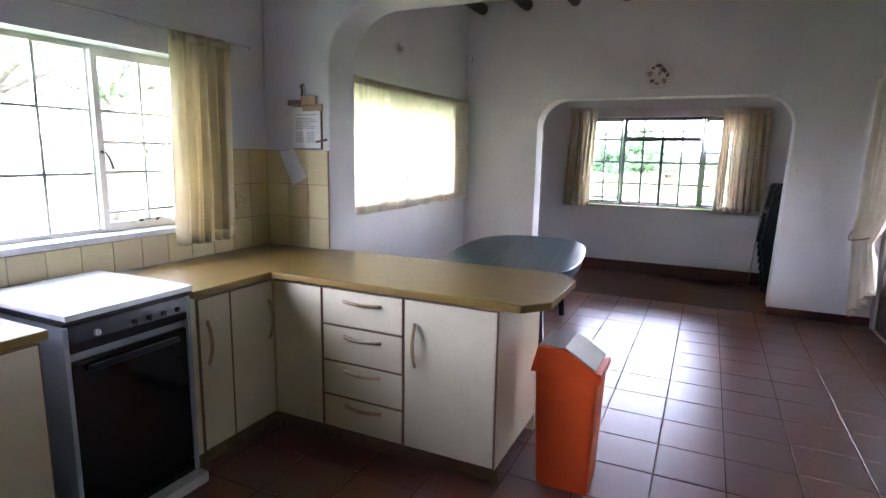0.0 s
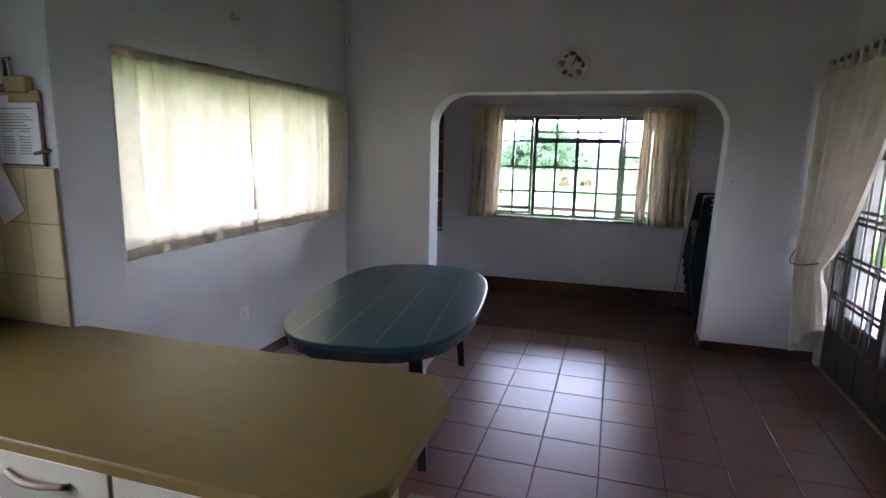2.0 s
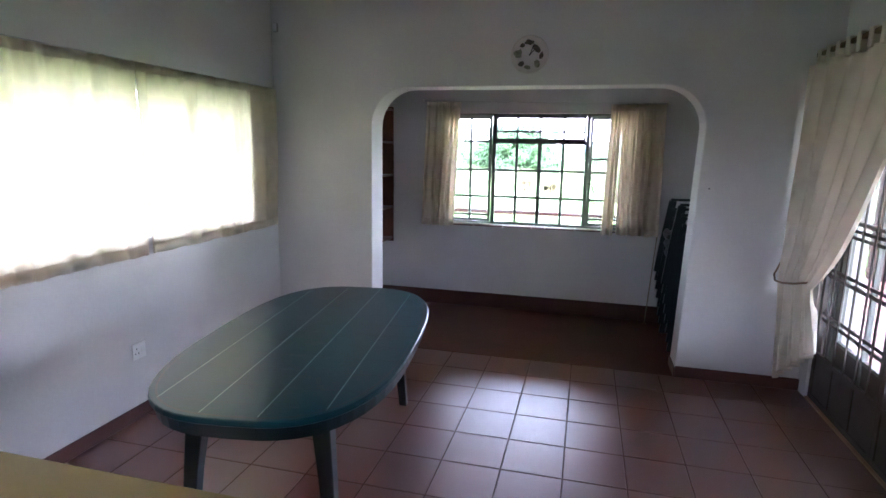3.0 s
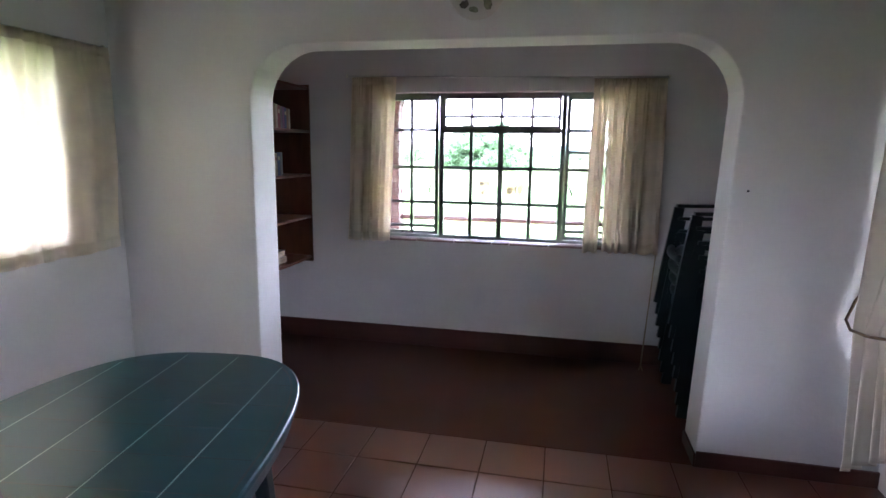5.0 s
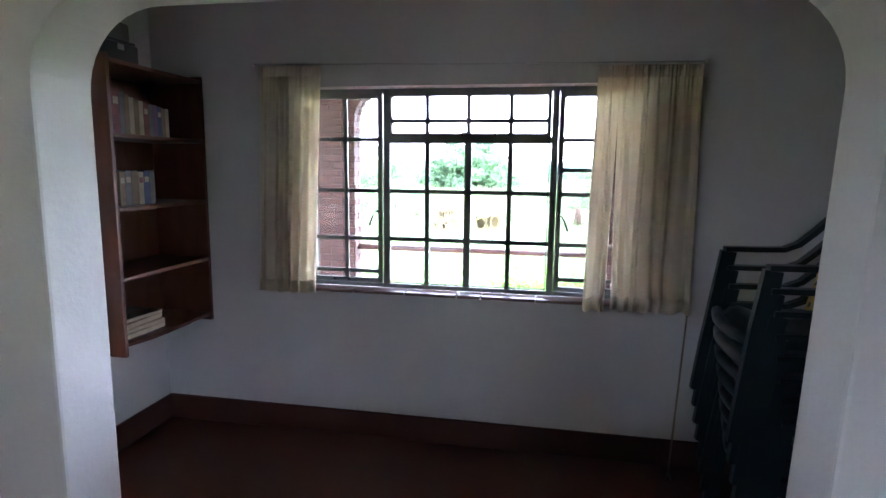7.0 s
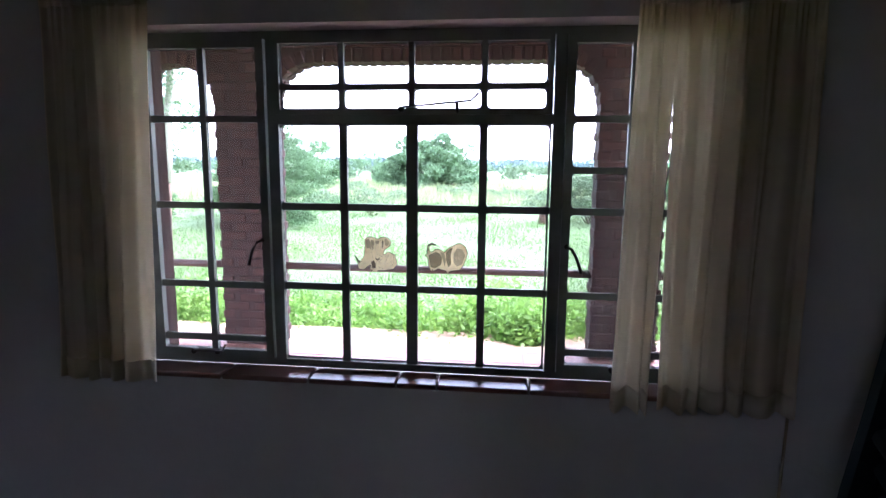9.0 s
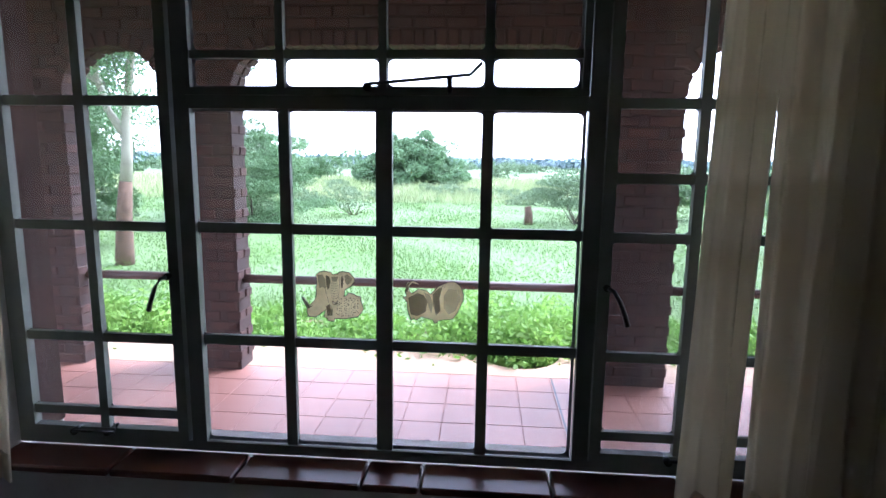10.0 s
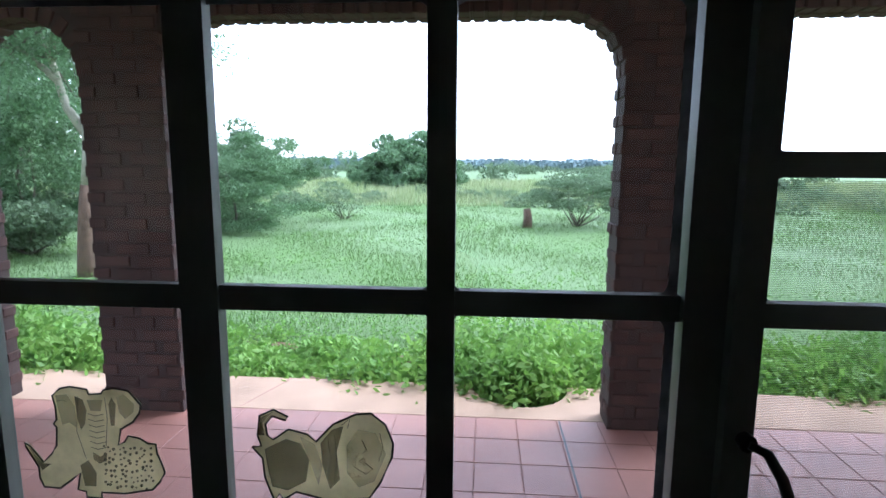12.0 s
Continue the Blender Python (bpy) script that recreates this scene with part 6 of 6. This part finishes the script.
for e in ends:
    for k in range(8):
        d = Vector((rt.uniform(-1, 1), rt.uniform(-1, 1), rt.uniform(-0.7, 0.8))).normalized() * rt.uniform(0.7, 1.7)
        m = e + d * 0.5 + Vector((0, 0, rt.uniform(-0.1, 0.2)))
        tube(bm, [e, m, e + d], 0.016, 5, 0.004)
        tips += [m, e + d, e + d * 0.8]
part("twigs", bm, BARK, tr)
rgt = np.random.RandomState(12)
tp = np.array([list(t) for t in tips])
n = 42000
pos = tp[rgt.randint(0, len(tp), n)] + rgt.normal(0, 0.24, (n, 3)) * np.array([1, 1, 0.55])
leaf_mesh("crown", pos, 0.026, LEAF, tr, rgt)

tr.matrix_basis = Matrix.Translation((-5.31, 15.6, -0.15))

# trees outside the kitchen window and beyond the patio
def simple_tree(x, y, h, spread, seed, label, n=9000, leaf=LEAF, size=0.06):
    r = random.Random(seed)
    root = empty("tree", (x, y, -0.15), label, "tree")
    part("trunk", tube(bmesh.new(), [(x, y, -0.2), (x + 0.1, y + 0.05, h * 0.25), (x - 0.05, y + 0.1, h * 0.5)], 0.16, 9, 0.10), BARK, root)
    tips = []
    bm = bmesh.new()
    s = Vector((x - 0.05, y + 0.1, h * 0.48))
    for k in range(8):
        a = k * 0.785 + r.uniform(-0.3, 0.3)
        e = s + Vector((math.cos(a) * spread, math.sin(a) * spread, h * r.uniform(0.1, 0.45)))
        m = s.lerp(e, 0.5) + Vector((0, 0, r.uniform(0.1, 0.4)))
        tube(bm, [s, m, e], 0.07, 6, 0.015)
        for q in range(6):
            d = Vector((r.uniform(-1, 1), r.uniform(-1, 1), r.uniform(-0.5, 0.6))) * spread * 0.45
            b = m.lerp(e, r.uniform(0, 1))
            tube(bm, [b, b + d * 0.5 + Vector((0, 0, 0.06)), b + d], 0.014, 5, 0.004)
            tips += [b + d, b + d * 0.6]
    part("limbs", bm, BARK, root)
    g = np.random.RandomState(seed)
    tp = np.array([list(t) for t in tips])
    pos = tp[g.randint(0, len(tp), n)] + g.normal(0, spread * 0.14, (n, 3))
    leaf_mesh("crown", pos, size, leaf, root, g)
simple_tree(-6.2, 3.9, 4.2, 2.3, 31, "bare-limbed tree with thin leaves outside the kitchen window", 4500, PALELEAF, 0.035)
simple_tree(-9.5, 7.5, 5.0, 2.8, 32, "green tree out on the lawn", 12000)
simple_tree(12.5, 3.0, 5.0, 2.6, 33, "green tree out on the lawn", 10000)
simple_tree(-13.0, 2.0, 5.5, 3.2, 34, "green tree out on the lawn", 9000)
bush("shrub", (9.5, 8.5, 0.7), (2.2, 1.6, 1.0), 6000, 0.06, LEAF, "green shrub beyond the paved patio", "shrub", 35)

bush("thicket", (-6.9, 24.5, 1.2), (2.5, 1.8, 1.9), 18000, 0.05, DARKLEAF, "tall dark green thicket behind the pale tree", "shrub", 43, clumps=50)
bush("thicket", (-8.0, 17.4, 1.7), (2.1, 1.5, 2.1), 20000, 0.04, DARKLEAF, "dense green thicket beside the pale tree", "shrub", 41, clumps=40)
bush("thicket", (-10.5, 16.0, 2.8), (2.4, 2.0, 2.6), 18000, 0.045, LEAF, "tall grey-green thicket beside the pale tree", "shrub", 42, clumps=40)

# scattered scrub and the far tree line
rg = np.random.RandomState(77)
pts = []
for k in range(90):
    y = rg.uniform(38, 150)
    x = rg.uniform(-0.75, 0.75) * y
    if abs(x + 6.6) < 8 and y < 75:
        continue
    r = rg.uniform(0.5, 1.5) * (1 + y / 160)
    m = 260
    d = rg.normal(size=(m, 3))
    d /= np.linalg.norm(d, axis=1)[:, None]
    pts.append(np.array([x, y, r * 0.35]) + d * r * np.array([1.3, 1.3, 0.6]) * rg.uniform(0.4, 1, (m, 1)))
tus = []
for k in range(46):
    y = rg.uniform(27, 44)
    x = rg.uniform(-0.4, 0.6) * y
    r = rg.uniform(0.25, 0.75)
    d = rg.normal(size=(420, 3))
    d /= np.linalg.norm(d, axis=1)[:, None]
    tus.append(np.array([x, y, r * 0.2]) + d * r * np.array([1.5, 1.2, 0.7]) * rg.uniform(0.4, 1, (420, 1)))
leaf_mesh("scrub_tussocks", np.concatenate(tus), 0.07, PALELEAF, None, rg, "stuff", "low grey-green tussocks and scrub in the meadow", "scrub")
leaf_mesh("far_scrub", np.concatenate(pts), 0.30, PALELEAF, None, rg, "stuff", "scattered grey-green scrub across the plain", "scrub")
pts = []
for k in range(430):
    a = -1.05 + 2.1 * (k + rg.uniform(0, 1)) / 430
    dd = rg.uniform(170, 300)
    x, y = dd * math.sin(a), dd * math.cos(a)
    r = rg.uniform(3, 6)
    m = 380
    d = rg.normal(size=(m, 3))
    d /= np.linalg.norm(d, axis=1)[:, None]
    pts.append(np.array([x, y, r * 0.2]) + d * r * np.array([1.6, 1.6, 0.45]) * rg.uniform(0.4, 1, (m, 1)))
bm = bmesh.new()
prev = None
for k in range(241):
    a = -1.1 + 2.2 * k / 240
    h = 3.2 + 1.6 * noise.noise(Vector((k * 0.13, 0, 5))) + 0.9 * noise.noise(Vector((k * 0.7, 2, 5)))
    q = [bm.verts.new((r * math.sin(a), r * math.cos(a), z)) for r, z in ((300, -1), (306, h * 0.7), (315, h), (330, h * 0.8), (340, -1))]
    if prev:
        for i in range(4):
            bm.faces.new((prev[i], q[i], q[i + 1], prev[i + 1]))
    prev = q
part("wooded_rise", bm, FARLEAF, None, "wooded rise on the horizon, its colour tinted blue-green for haze", category="woods", kind="stuff")
leaf_mesh("far_woods", np.concatenate(pts), 1.0, FARLEAF, None, rg, "stuff", "line of far woods on the horizon, their colour tinted for haze", "woods")
bm = bmesh.new()
for k in range(7):
    x, y, rx, ry = rg.uniform(-6, 16), rg.uniform(42, 70), rg.uniform(1.5, 4), rg.uniform(0.5, 1.2)
    vs = [bm.verts.new((x + rx * math.cos(a * 0.45) * rg.uniform(0.8, 1.1), y + ry * math.sin(a * 0.45) * rg.uniform(0.8, 1.1), 0.0 + 0.004 * k)) for a in range(14)]
    bm.faces.new(vs)
part("sand_patches", bm, DRY, None, "pale sandy bare patches in the plain", category="sand", kind="stuff")

# ---- floor tiles, the nearest as pieces ----
FT = tile_mesh("floor_tile", PX - 0.006, PY - 0.006, REDTILE, 0.0, -0.012, 0.0025)
rest = bmesh.new()
cells = []
for i in range(-9, 6):
    for j in range(-21, 11):
        x, y = 0.715 + PX * (i + 0.5), 4.947 + PY * (j + 0.5)
        if XL - 0.16 < x < XR + 0.16 and YB - 0.1 < y < 6.87:
            cells.append((x, y))
cells.sort(key=lambda c: max(abs(c[0] - 0.6), abs(c[1] - 4.6) * 0.62))
for k, (x, y) in enumerate(cells):
    cut = x - PX / 2 < XL or x + PX / 2 > XR or y + PY / 2 > 6.872 or y - PY / 2 < YB
    if k < 300 and not cut:
        o = new("floor_tile", FT)
        o.matrix_basis = pose(x, y, 0.0, 0, 0, 0)
        tagged(o, kind="structure")
    else:
        x0, x1 = max(x - PX / 2 + 0.004, XL + 0.001), min(x + PX / 2 - 0.004, XR - 0.001)
        y0, y1 = max(y - PY / 2 + 0.004, YB + 0.001), min(y + PY / 2 - 0.004, 6.870)
        if x1 - x0 > 0.01 and y1 - y0 > 0.01:
            box(rest, (x0, y0, -0.012), (x1, y1, 0.0))
part("alcove_floor", boxes(((-1.60, 6.874, -0.012), (XR, YW, 0.0))), OXIDE, None, "plain dark red polished cement floor of the alcove", kind="structure")
part("floor_tiles", rest, REDTILE, None, "red clay floor tiles along the walls", category="floor tiles", kind="stuff")
